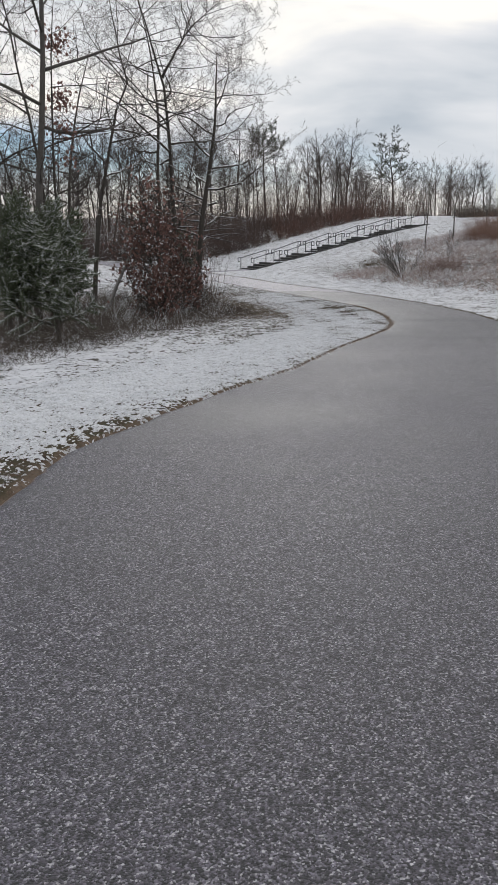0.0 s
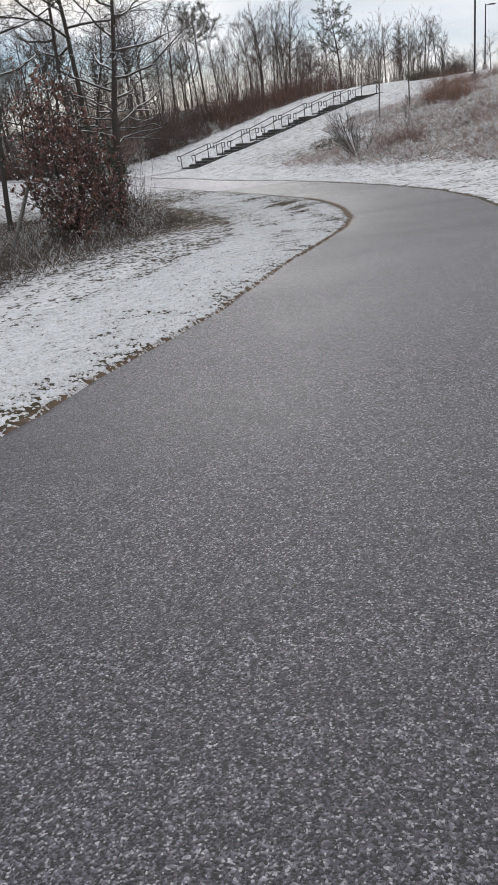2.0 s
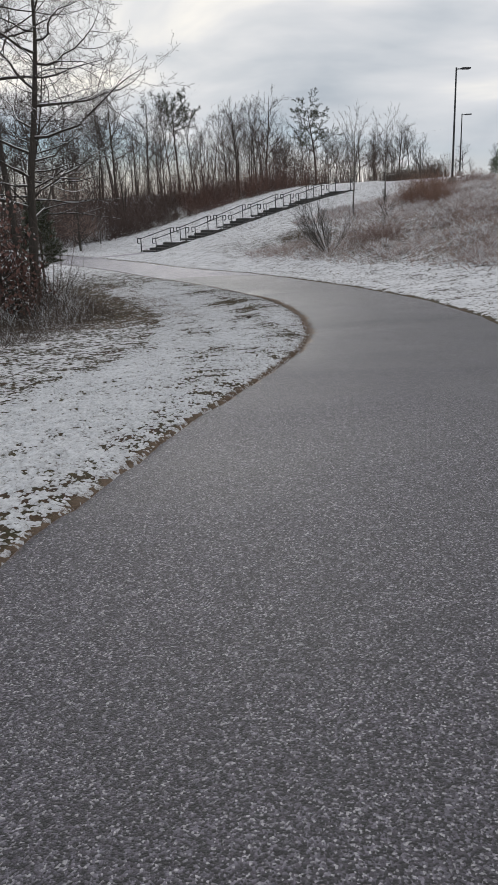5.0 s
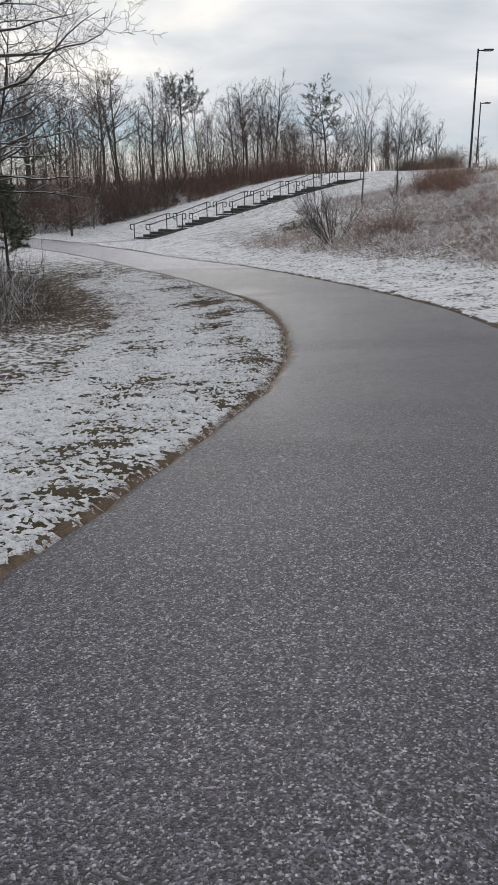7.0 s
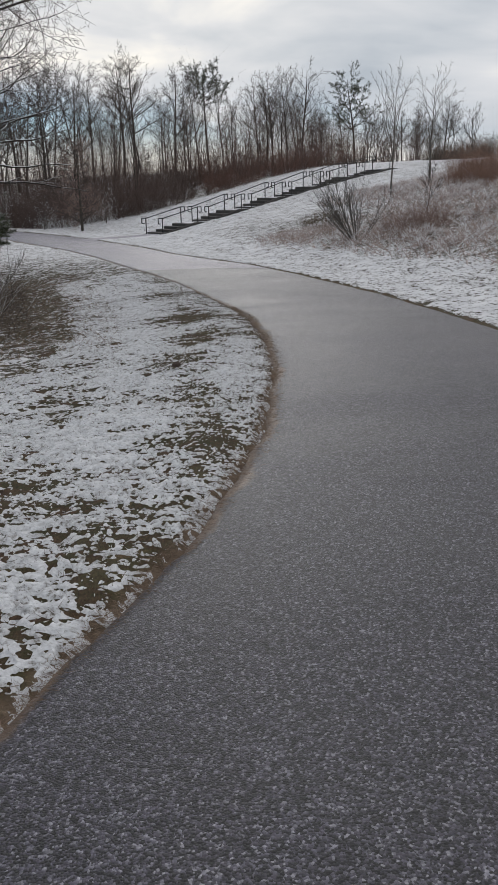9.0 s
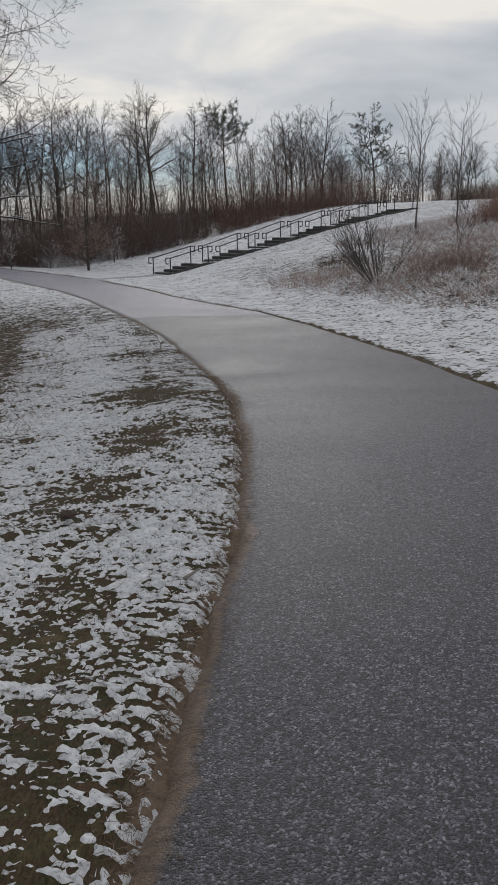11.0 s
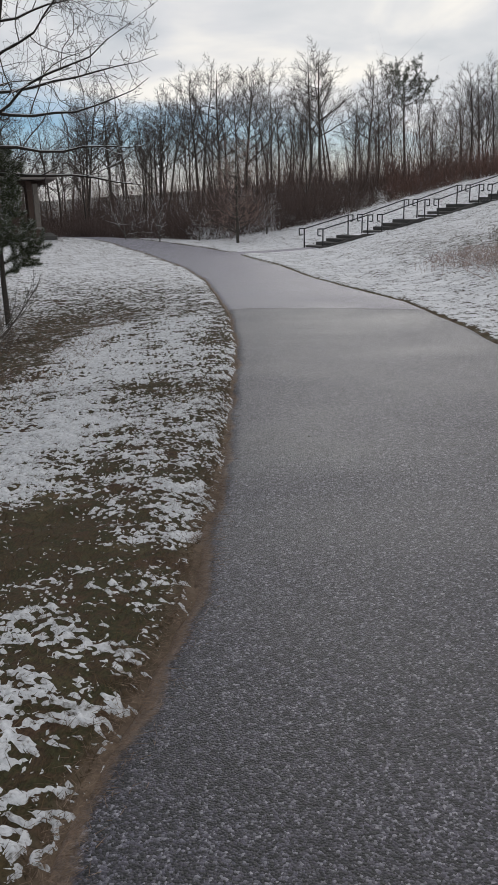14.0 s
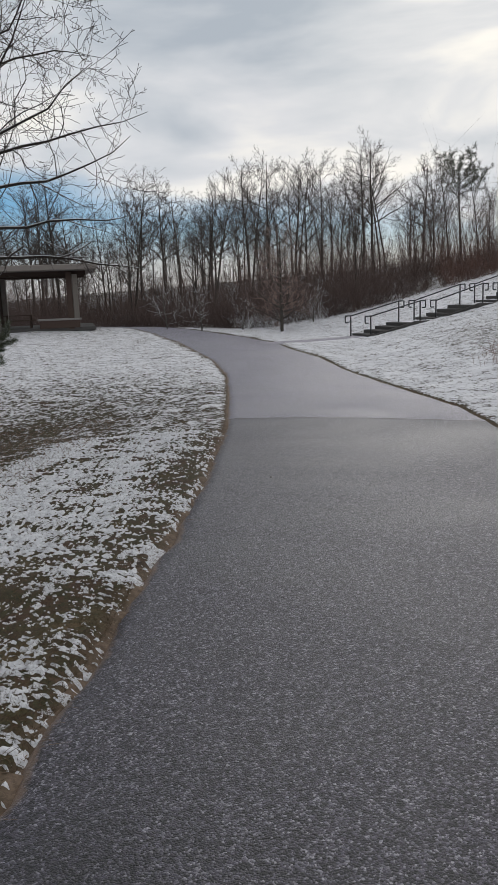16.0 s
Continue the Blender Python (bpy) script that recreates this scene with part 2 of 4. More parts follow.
def ground_build(nodes, links, bsdf):
    v = position(nodes, links, (0.95, 1.05, 1))
    at = nodes.new("ShaderNodeAttribute")
    at.attribute_name = "snow"
    fine = noise_tex(nodes, links, 12.0, 6, 0.66, v, 0.25)
    mid = noise_tex(nodes, links, 2.4, 4, 0.6, v, 0.4)
    grains = noise_tex(nodes, links, 60, 4, 0.7, v)
    field = calc(nodes, links, "ADD", calc(nodes, links, "MULTIPLY", fine, 0.75), calc(nodes, links, "MULTIPLY_ADD", mid, 0.3, calc(nodes, links, "MULTIPLY", grains, 0.12)))
    cut = calc(nodes, links, "SUBTRACT", calc(nodes, links, "ADD", field, at.outputs["Fac"]), 1.0)
    snow = ramp(nodes, links, calc(nodes, links, "MULTIPLY_ADD", cut, 9.0, 0.5), [(0.25, (0, 0, 0)), (0.7, (1, 1, 1))])
    grass = ramp(nodes, links, noise_tex(nodes, links, 3.1, 5, 0.65, v), [(0.28, (0.014, 0.010, 0.007)), (0.40, (0.075, 0.044, 0.026)), (0.47, (0.042, 0.040, 0.017)), (0.53, (0.06, 0.038, 0.022)), (0.59, (0.056, 0.048, 0.022)), (0.75, (0.14, 0.09, 0.05))])
    blades = ramp(nodes, links, noise_tex(nodes, links, 130, 3, 0.7, position(nodes, links, (1, 0.35, 1))), [(0.3, (0.45,) * 3), (0.7, (1.5,) * 3)])
    grass = mix(nodes, links, 1.0, grass, blades, "MULTIPLY")
    bare = nodes.new("ShaderNodeAttribute")
    bare.attribute_name = "bare"
    soil = ramp(nodes, links, noise_tex(nodes, links, 25, 6, 0.7, v), [(0.3, (0.085, 0.06, 0.044)), (0.7, (0.25, 0.18, 0.13))])
    under = mix(nodes, links, bare.outputs["Fac"], grass, soil)
    white = ramp(nodes, links, noise_tex(nodes, links, 2.2, 5, 0.6, v), [(0.3, (0.58, 0.575, 0.60)), (0.7, (0.78, 0.775, 0.79))])
    links.new(mix(nodes, links, snow, under, white), bsdf.inputs["Base Color"])
    hgt = calc(nodes, links, "MULTIPLY_ADD", snow, 1.0, calc(nodes, links, "MULTIPLY", grains, 0.35))
    bump(nodes, links, bsdf, hgt, 0.7, 0.02)


GROUND = material("snowy_grass", ground_build, 0.85, 0.2)
ASPHALT = asphalt_material("dark_asphalt", 0.071, 0.35, 1.25)
ASPHALT_PALE = asphalt_material("pale_asphalt", 0.25, 0.38, 1.12)
BARK = varied("bark", (0.028, 0.024, 0.021), (0.095, 0.083, 0.072), 22, 0.95, "object", (1, 1, 0.25), 0.8, 0.02)
BARK_GREY = varied("grey_bark", (0.06, 0.055, 0.05), (0.17, 0.155, 0.14), 18, 0.95, "object", (1, 1, 0.2), 0.8, 0.02)
TWIG = varied("twigs", (0.036, 0.03, 0.028), (0.115, 0.096, 0.088), 9, 0.95, "object", relief=0)
BRUSH = varied("brown_brush", (0.034, 0.025, 0.023), (0.17, 0.122, 0.107), 1.4, 0.95, relief=0)
BRUSH_RED = varied("rust_brush", (0.055, 0.033, 0.028), (0.22, 0.13, 0.105), 1.4, 0.95, relief=0)
BRUSH_GREY = varied("grey_brush", (0.035, 0.027, 0.023), (0.18, 0.148, 0.125), 1.5, 0.95, relief=0)
DRY = varied("dry_grass", (0.24, 0.168, 0.148), (0.56, 0.45, 0.405), 0.7, 0.9, relief=0)
BRAMBLE = varied("tan_bramble", (0.12, 0.082, 0.07), (0.36, 0.26, 0.225), 0.8, 0.95, relief=0)
BRAMBLE_RUST = varied("rust_broom", (0.15, 0.088, 0.066), (0.36, 0.235, 0.185), 0.8, 0.95, relief=0)
LAWN = varied("lawn_blades", (0.022, 0.019, 0.010), (0.17, 0.115, 0.066), 2.0, 0.8, relief=0)
THATCH = varied("thatch", (0.08, 0.056, 0.042), (0.31, 0.225, 0.165), 3.0, 0.9, relief=0)
LEAF = varied("russet_leaves", (0.07, 0.036, 0.032), (0.31, 0.175, 0.145), 3.0, 0.75, relief=0)
NEEDLE = varied("evergreen_needles", (0.03, 0.042, 0.024), (0.14, 0.155, 0.095), 5.0, 0.7, relief=0)
PINE_NEEDLE = varied("pine_needles", (0.03, 0.036, 0.026), (0.11, 0.118, 0.085), 2.0, 0.8, relief=0)
SNOW = varied("snow", (0.68, 0.68, 0.70), (0.86, 0.86, 0.87), 30, 0.8, relief=0.5, depth=0.008)
def broken_snow(nodes, links, bsdf):
    v = position(nodes, links, (0.75, 1.2, 1))
    a = noise_tex(nodes, links, 42, 4, 0.7, v, 0.3)
    b = noise_tex(nodes, links, 9, 3, 0.6, v)
    f = calc(nodes, links, "MULTIPLY_ADD", b, 0.35, calc(nodes, links, "MULTIPLY", a, 0.75))
    links.new(ramp(nodes, links, f, [(0.37, (0.07, 0.055, 0.038)), (0.43, (0.34, 0.325, 0.31)), (0.50, (0.60, 0.60, 0.62)), (0.66, (0.80, 0.80, 0.82))]), bsdf.inputs["Base Color"])
    bump(nodes, links, bsdf, f, 0.9, 0.02)


SNOW_LAWN = material("broken_lawn_snow", broken_snow, 0.85, 0.2)
METAL = varied("dark_painted_steel", (0.018, 0.019, 0.02), (0.04, 0.041, 0.043), 30, 0.45, "object", relief=0.1, depth=0.001)
TREAD = varied("damp_concrete_steps", (0.035, 0.033, 0.032), (0.09, 0.085, 0.08), 12, 0.85, "object", relief=0.4, depth=0.004)
STONE = varied("grey_stone", (0.16, 0.15, 0.14), (0.40, 0.38, 0.36), 9, 0.85, "object", relief=0.5)
TIMBER = varied("brown_timber", (0.03, 0.021, 0.017), (0.085, 0.058, 0.047), 14, 0.8, "object", (1, 6, 6))
FASCIA = varied("weathered_fascia", (0.13, 0.115, 0.1), (0.23, 0.205, 0.185), 8, 0.7, "object", (0.4, 0.4, 4))
LENS = varied("lamp_glass", (0.25, 0.26, 0.27), (0.4, 0.41, 0.42), 20, 0.3, "object", relief=0)

# ---- mesh tools ----
def mesh_of(name, verts, faces, mat, smooth_shade=False):
    me = bpy.data.meshes.new(name)
    me.from_pydata([tuple(map(float, v)) for v in verts] if not isinstance(verts, np.ndarray) else verts.tolist(), [], faces if not isinstance(faces, np.ndarray) else faces.tolist())
    me.materials.append(mat)
    if smooth_shade:
        me.polygons.foreach_set("use_smooth", [True] * len(me.polygons))
    me.update()
    return me


def put(name, me, parent=None, label=""):
    ob = new(name, me)
    if parent is not None:
        ob.parent = parent
    if label:
        ob["label"] = label
    return ob


def part(name, bm, mat, parent, label=""):
    me = bpy.data.meshes.new(name)
    bm.normal_update()
    bm.to_mesh(me)
    bm.free()
    me.materials.append(mat)
    return put(name, me, parent, label)


def add_box(bm, size, m=None, bevel=0.0):
    r = bmesh.ops.create_cube(bm, size=1.0, matrix=(m or Matrix()) @ Matrix.Diagonal((*size, 1)))
    if bevel:
        edges = {e for v in r["verts"] for e in v.link_edges}
        bmesh.ops.bevel(bm, geom=list(edges), offset=bevel, segments=1, affect="EDGES", profile=0.5)


def tubes(lines, sides):
    """Tapered tubes along lines of (point, radius)."""
    verts, faces = [], []
    ring = [(math.cos(2 * math.pi * k / sides), math.sin(2 * math.pi * k / sides)) for k in range(sides)]
    for line in lines:
        n0 = len(verts)
        last = len(line) - 1
        side = None
        for i, (p, r) in enumerate(line):
            d = (line[min(i + 1, last)][0] - line[max(i - 1, 0)][0]).normalized()
            if side is None:
                side = d.orthogonal().normalized()
            side = (side - d * side.dot(d)).normalized()
            up = d.cross(side)
            for c, s in ring:
                verts.append(p + (side * c + up * s) * r)
        for i in range(last):
            a, b = n0 + i * sides, n0 + (i + 1) * sides
            for k in range(sides):
                q = (k + 1) % sides
                faces.append((a + k, a + q, b + q, b + k))
        faces.append(tuple(n0 + last * sides + k for k in range(sides)))
        faces.append(tuple(n0 + sides - 1 - k for k in range(sides)))
    return verts, faces


def spikes(base, tip, width, rng, bend=0.0):
    """Thin tapering three-sided blades or twigs, joined: arrays of base and tip points."""
    n = len(base)
    d = tip - base
    a = rng.normal(size=(n, 3))
    s = np.cross(d, a)
    s /= np.linalg.norm(s, axis=1, keepdims=True) + 1e-9
    u = np.cross(d, s)
    u /= np.linalg.norm(u, axis=1, keepdims=True) + 1e-9
    w = np.broadcast_to(np.asarray(width, float).reshape(-1, 1), (n, 1))
    v = np.empty((n, 4, 3))
    v[:, 0] = base + s * w
    v[:, 1] = base - s * w * 0.5 + u * w * 0.87
    v[:, 2] = base - s * w * 0.5 - u * w * 0.87
    v[:, 3] = tip
    k = np.arange(n)[:, None] * 4
    f = np.concatenate([k + np.array([[0, 1, 3]]), k + np.array([[1, 2, 3]]), k + np.array([[2, 0, 3]])])
    return v.reshape(-1, 3), f


def leaves(centre, size, rng, droop=0.4):
    """Folded leaves: two triangles sharing a rib."""
    n = len(centre)
    d = rng.normal(size=(n, 3))
    d[:, 2] -= droop
    d /= np.linalg.norm(d, axis=1, keepdims=True)
    s = np.cross(d, rng.normal(size=(n, 3)))
    s /= np.linalg.norm(s, axis=1, keepdims=True) + 1e-9
    nn = np.cross(d, s)
    L = np.asarray(size).reshape(-1, 1)
    v = np.empty((n, 4, 3))
    v[:, 0] = centre
    v[:, 1] = centre + d * L * 0.5 + s * L * 0.3 + nn * L * 0.1
    v[:, 2] = centre + d * L
    v[:, 3] = centre + d * L * 0.5 - s * L * 0.3 + nn * L * 0.1
    k = np.arange(n)[:, None] * 4
    f = np.concatenate([k + np.array([[0, 1, 2]]), k + np.array([[0, 2, 3]])])
    return v.reshape(-1, 3), f


# ---- ground ----
def spaced(lo, hi, step, far_lo, far_hi, grow=1.28):
    mid = list(np.arange(lo, hi + step / 2, step))
    out, s, v = [], step, hi
    while v < far_hi:
        s = s * grow
        v += s
        out.append(v)
    pre, s, v = [], step, lo
    while v > far_lo:
        s = s * grow
        v -= s
        pre.append(v)
    return np.array(pre[::-1] + mid + out)


gx = np.unique(np.concatenate([spaced(-3.0, 4.4, 0.07, -3000, 3000, 1.16), np.arange(4.5, 7.6, 0.12), np.arange(7.7, 22, 0.35), np.arange(-22, -3.2, 0.4)]))
gy = np.unique(np.concatenate([spaced(3.5, 40.0, 0.07, -3000, 3000, 1.05), np.arange(41, 90, 0.6)]))
GX, GY = np.meshgrid(gx, gy)
GZ = height(GX, GY)
left_d, right_d = curve_x(LEFT, GY) - GX, GX - curve_x(RIGHT, GY)
off = np.where(GY > 79.6, 3.0, np.maximum(left_d, right_d))
fx, fy = GX.ravel(), GY.ravel()
near = (np.abs(fx) < 60) & (fy > -20) & (fy < 110)
rel = np.zeros(len(fx))
for i in np.nonzero(near)[0]:
    rel[i] = 0.035 * noise.noise((fx[i] * 0.9, fy[i] * 0.9, 0.0)) + 0.022 * noise.noise((fx[i] * 4.2, fy[i] * 5.5, 3.0)) + 0.012 * noise.noise((fx[i] * 9.0, fy[i] * 11.0, 7.0))
rel = rel.reshape(GX.shape)
GZ = GZ + rel * smooth(0.0, 0.5, off) + np.where(off > 0, 0.02 * smooth(0.02, 0.18, off), -0.05)
# snow cover: thin in the dip and under the woods, fuller out on the open lawn; next to the path the snow is a layer of its own
layered = (1 - smooth(2.0, 3.0, left_d)) * smooth(4.5, 6.0, GY) * (1 - smooth(34.5, 36.5, GY)) * (left_d > 0)
snow = 0.452 + 0.008 * smooth(36, 50, GY) + 0.03 * (1 - smooth(12, 20, GY))
snow = snow - 0.05 * np.exp(-((left_d - 3.4) / 0.6) ** 2) * smooth(24, 28, GY) * (1 - smooth(36, 40, GY))
snow = snow - 0.035 * np.exp(-((left_d - 2.6) / 1.6) ** 2) * smooth(20, 26, GY) * (1 - smooth(38, 46, GY))
snow = snow - (0.012 + 0.02 * smooth(15, 19, GY)) * smooth(4, 8, GY) * (1 - smooth(38, 46, GY)) * (left_d > 0)
snow = snow * (1 - layered) + 0.27 * layered
snow = snow - 0.5 * (1 - smooth(-0.04, 0.06, off))
hill_w = GX - curve_x(TOE, GY)
snow = snow + 0.012 * smooth(0.0, 0.4, right_d) * (1 - smooth(1.0, 3.0, hill_w))
snow = snow - 0.055 * smooth(1.0, 3.5, hill_w) * (1 - smooth(44, 56, GY))
woods = smooth(0.0, 1.2, -(GX - np.interp(GY, [8, 12.3, 17.3, 20.6, 24, 26.5, 30, 34, 40], [-6, -4.2, -2.7, -1.8, -1.2, -1.0, -1.6, -2.8, -8]))) * (1 - smooth(35, 40, GY))
snow = snow - 0.07 * woods
edge_y = np.interp(GX, [-90, -40, -20, -8, -2, 4, 9, 16, 24, 40, 80], [70, 78, 76, 70, 69, 73, 78, 88, 100, 104, 108])
snow = snow - 0.085 * smooth(-0.3, 1.5, GY - edge_y)
bare = np.where(right_d > left_d, 0.35 * (1 - smooth(0.0, 0.04, off)), 1 - smooth(0.0, 0.06, off))
ny, nx = GX.shape
idx = np.arange(ny * nx).reshape(ny, nx)
gf = np.stack([idx[:-1, :-1], idx[:-1, 1:], idx[1:, 1:], idx[1:, :-1]], -1).reshape(-1, 4)
gme = mesh_of("ground", np.stack([fx, fy, GZ.ravel()], 1), gf, GROUND, True)
for nm, arr in (("snow", snow), ("bare", bare)):
    at = gme.attributes.new(nm, "FLOAT", "POINT")
    at.data.foreach_set("value", np.clip(arr, 0, 1).astype(np.float32).ravel())
tagged(new("ground", gme), "rolling lawn of dormant grass under a patchy dusting of snow", "ground", kind="structure")

# ---- snow lying on the lawn beside the path ----
def ground_at(x, y):
    """Height of the finished sheet of ground, between its corners."""
    i = np.clip(np.searchsorted(gx, x) - 1, 0, nx - 2)
    j = np.clip(np.searchsorted(gy, y) - 1, 0, ny - 2)
    u, w = (x - gx[i]) / (gx[i + 1] - gx[i]), (y - gy[j]) / (gy[j + 1] - gy[j])
    return (GZ[j, i] * (1 - u) + GZ[j, i + 1] * u) * (1 - w) + (GZ[j + 1, i] * (1 - u) + GZ[j + 1, i + 1] * u) * w


def snow_layer():
    ds = np.concatenate([np.arange(-0.1, 1.5, 0.0118), np.arange(1.5, 3.1, 0.025)])
    ys = np.concatenate([np.arange(4.4, 8.5, 0.03), np.arange(8.5, 14, 0.016), np.arange(14, 30, 0.0125), np.arange(30, 31, 0.02), np.arange(31, 36.6, 0.028)])
    D, Y = np.meshgrid(ds, ys)
    X = curve_x(LEFT, Y) - D
    def clumps(x, y):
        """Lacy clumps: ridges of two sizes over slow drifts."""
        wx, wy = x + 0.02 * noise.noise((x * 9, y * 9, 1.0)), y + 0.02 * noise.noise((x * 9, y * 9, 4.0))
        slow = 0.40 * noise.noise((x * 1.3, y * 0.9, 8.0)) + 0.36 * noise.noise((x * 4.5, y * 6.0, 0.3))
        ridge = 1.35 * (0.24 - abs(noise.noise((wx * 11.0 + y * 4, wy * 19.0, 2.0)))) + 1.25 * (0.22 - abs(noise.noise((wx * 24.0 - y * 6, wy * 39.0, 5.0))))
        return slow + ridge + 0.42 * noise.noise((x * 46.0, y * 62.0, 9.0))

    a = np.array([clumps(x, y) for x, y in zip(X.ravel(), Y.ravel())]).reshape(X.shape)
    cover = -0.045 + 0.37 * (1 - smooth(11, 18, Y)) - 0.19 * (1 - smooth(0.1, 0.6, D)) * (1 - smooth(12, 17, Y)) - 0.10 * (1 - smooth(0.8, 1.8, D)) * (1 - smooth(10, 17, Y)) - 0.13 * smooth(21.3, 22.6, Y) * (1 - smooth(25.5, 27.5, Y)) * (1 - smooth(0.9, 1.6, D)) - 0.13 * (1 - smooth(0.25, 0.8, D)) * (1 - smooth(19, 23, Y)) + 0.07 * smooth(0.6, 1.6, D) - 0.2 * smooth(23, 27, Y) * (1 - smooth(0.25, 0.9, D)) - 0.14 * np.exp(-((D - 0.75) / 0.3) ** 2) * smooth(19, 22, Y) * (1 - smooth(30, 34, Y))
    ragged = 0.09 * np.array([noise.noise((y * 2.6, 31.0, 0.0)) for y in ys])[:, None]
    cover = cover - 1.2 * (1 - smooth(-0.12 + ragged, 0.03 + ragged, D)) - 0.8 * smooth(2.2, 3.05, D) - 0.8 * (1 - smooth(4.5, 5.5, Y)) - 0.8 * smooth(35.2, 36.4, Y)
    m = a + cover
    Z = ground_at(X, Y) + np.clip(m * 0.042, -0.03, 0.034) - np.clip(m * 0.042 - 0.012, 0, 0.03) * 0.5
    n, k = X.shape
    ii = np.arange(n * k).reshape(n, k)
    f = np.stack([ii[:-1, :-1], ii[1:, :-1], ii[1:, 1:], ii[:-1, 1:]], -1)
    hi = np.maximum.reduce([m[:-1, :-1], m[1:, :-1], m[1:, 1:], m[:-1, 1:]])
    f = f[hi > -0.12]
    me = mesh_of("snow_cover", np.stack([X.ravel(), Y.ravel(), Z.ravel()], 1), f.reshape(-1, 4), SNOW_LAWN, True)
    tagged(new("snow_cover", me), "thin broken snow lying in clumps on the lawn", "snow", kind="stuff")
    # snow caught on single blades round the edges of the clumps
    nr = np.random.default_rng(15)
    rim = np.nonzero(((m > -0.07) & (m < 0.16) & (D < 2.0) & (D > 0.02) & (Y > 14) & (Y < 33)).ravel())[0]
    rim = rim[nr.integers(0, len(rim), 9000)]
    b = np.column_stack([X.ravel()[rim], Y.ravel()[rim], Z.ravel()[rim] + 0.003]) + nr.normal(size=(len(rim), 3)) * np.array([0.008, 0.008, 0.002])
    ln = nr.uniform(0.008, 0.024, len(rim))
    a2 = nr.uniform(0, 6.28, len(rim))
    e = b + np.column_stack([np.cos(a2) * ln, np.sin(a2) * ln * 0.7, ln * nr.uniform(0.05, 0.6, len(rim))])
    v, q = spikes(b, e, 0.0022, nr)
    tagged(new("snowy_blades", mesh_of("snowy_blades", v, q, SNOW)), "grass blades coated in snow round the clumps", "grass", kind="stuff")


snow_layer()

# ---- paved path ----
SEAM_Y = 36.7


def path_mesh(name, y0, y1, mat, lift):
    ys = np.linspace(y0, y1, int((y1 - y0) / 0.12) + 2)
    us = np.array([0, 0.012, 0.03, 0.045, 0.06, 0.08, 0.1, 0.13, 0.18, 0.3, 0.42, 0.5, 0.58, 0.7, 0.82, 0.9, 0.94, 0.97, 0.988, 1.0])
    vs, dirt, damp = [], [], []
    for y in ys:
        jag = 0.05 * noise.noise((y * 1.7, 2.0, 0.0)) + 0.03 * noise.noise((y * 7.0, 5.0, 0.0))
        jag2 = 0.03 * noise.noise((y * 1.1, 12.0, 0.0)) + 0.015 * noise.noise((y * 7.0, 15.0, 0.0))
        xl, xr = float(curve_x(LEFT, y)) + jag, float(curve_x(RIGHT, y)) + jag2
        wd = xr - xl
        for u in us:
            x = xl + wd * u
            e = min(u, 1 - u)
            z = float(level(y)) + float(mound(x, y)) + lift + 0.03 * (1 - (2 * u - 1) ** 2) - (0.05 if e == 0 else 0.012 if e < 0.02 else 0)
            vs.append((x, y, z + 0.004 * noise.noise((x * 1.2, y * 1.2, 1.0))))
            reach = (0.07 + 0.045 * noise.noise((y * 3.0, 1.0, 0.0))) * (0.8 + 0.5 * float(smooth(14, 18, y))) * (1 - 0.4 * float(smooth(24, 28, y))) * (0.75 + 0.6 * noise.noise((y * 0.9, 21.0, 0.0)))
            damp.append((1 - 0.3 * u) * float(smooth(11.0, 18.5, y)) * (1 - 0.36 * float(smooth(21.2, 21.9, y + 0.5 * (x - 4.6)))) + 0.12 * noise.noise((x * 0.7, y * 0.5, 4.0)))
            dirt.append(1.6 * max(0.0, 1 - u * wd / (reach * 1.9)) if u < 0.5 else max(0.0, 1 - (1 - u) * wd / 0.1) * 0.4)
    n, k = len(ys), len(us)
    ii = np.arange(n * k).reshape(n, k)
    me = mesh_of(name, vs, np.stack([ii[:-1, :-1], ii[:-1, 1:], ii[1:, 1:], ii[1:, :-1]], -1).reshape(-1, 4), mat, True)
    at = me.attributes.new("dirt", "FLOAT", "POINT")
    at.data.foreach_set("value", np.array(dirt, np.float32))
    at = me.attributes.new("damp", "FLOAT", "POINT")
    at.data.foreach_set("value", np.array(damp, np.float32))
    return new(name, me)


tagged(path_mesh("path", -12, SEAM_Y, ASPHALT, 0.012), "winding dark grey asphalt footpath with coarse damp aggregate", "path", kind="structure")
tagged(path_mesh("path", SEAM_Y, 79.9, ASPHALT_PALE, 0.015), "paler newer asphalt footpath beyond a straight seam", "path", kind="structure")



def spur():
    """Short walk from the path to the foot of the stairs."""
    a, b, wd = Vector((-3.9, 56.6)), Vector((-0.35, 59.95)), 0.85
    d = (b - a).normalized()
    nrm = Vector((d.y, -d.x))
    vs, n, k = [], 24, 6
    for i in range(n + 1):
        for j in range(k + 1):
            w = wd + 0.06 * noise.noise((i * 0.7, 9.0, 0.0))
            p = a.lerp(b, i / n) + nrm * (j / k * 2 - 1) * w
            vs.append((p.x, p.y, float(height(p.x, p.y)) + 0.045 - (0.04 if j in (0, k) else 0)))
    ii = np.arange((n + 1) * (k + 1)).reshape(n + 1, k + 1)
    me = mesh_of("path", vs, np.stack([ii[:-1, :-1], ii[:-1, 1:], ii[1:, 1:], ii[1:, :-1]], -1).reshape(-1, 4), ASPHALT_PALE, True)
    tagged(new("path", me), "short pale asphalt walk to the foot of the stairs", "path", kind="structure")


spur()

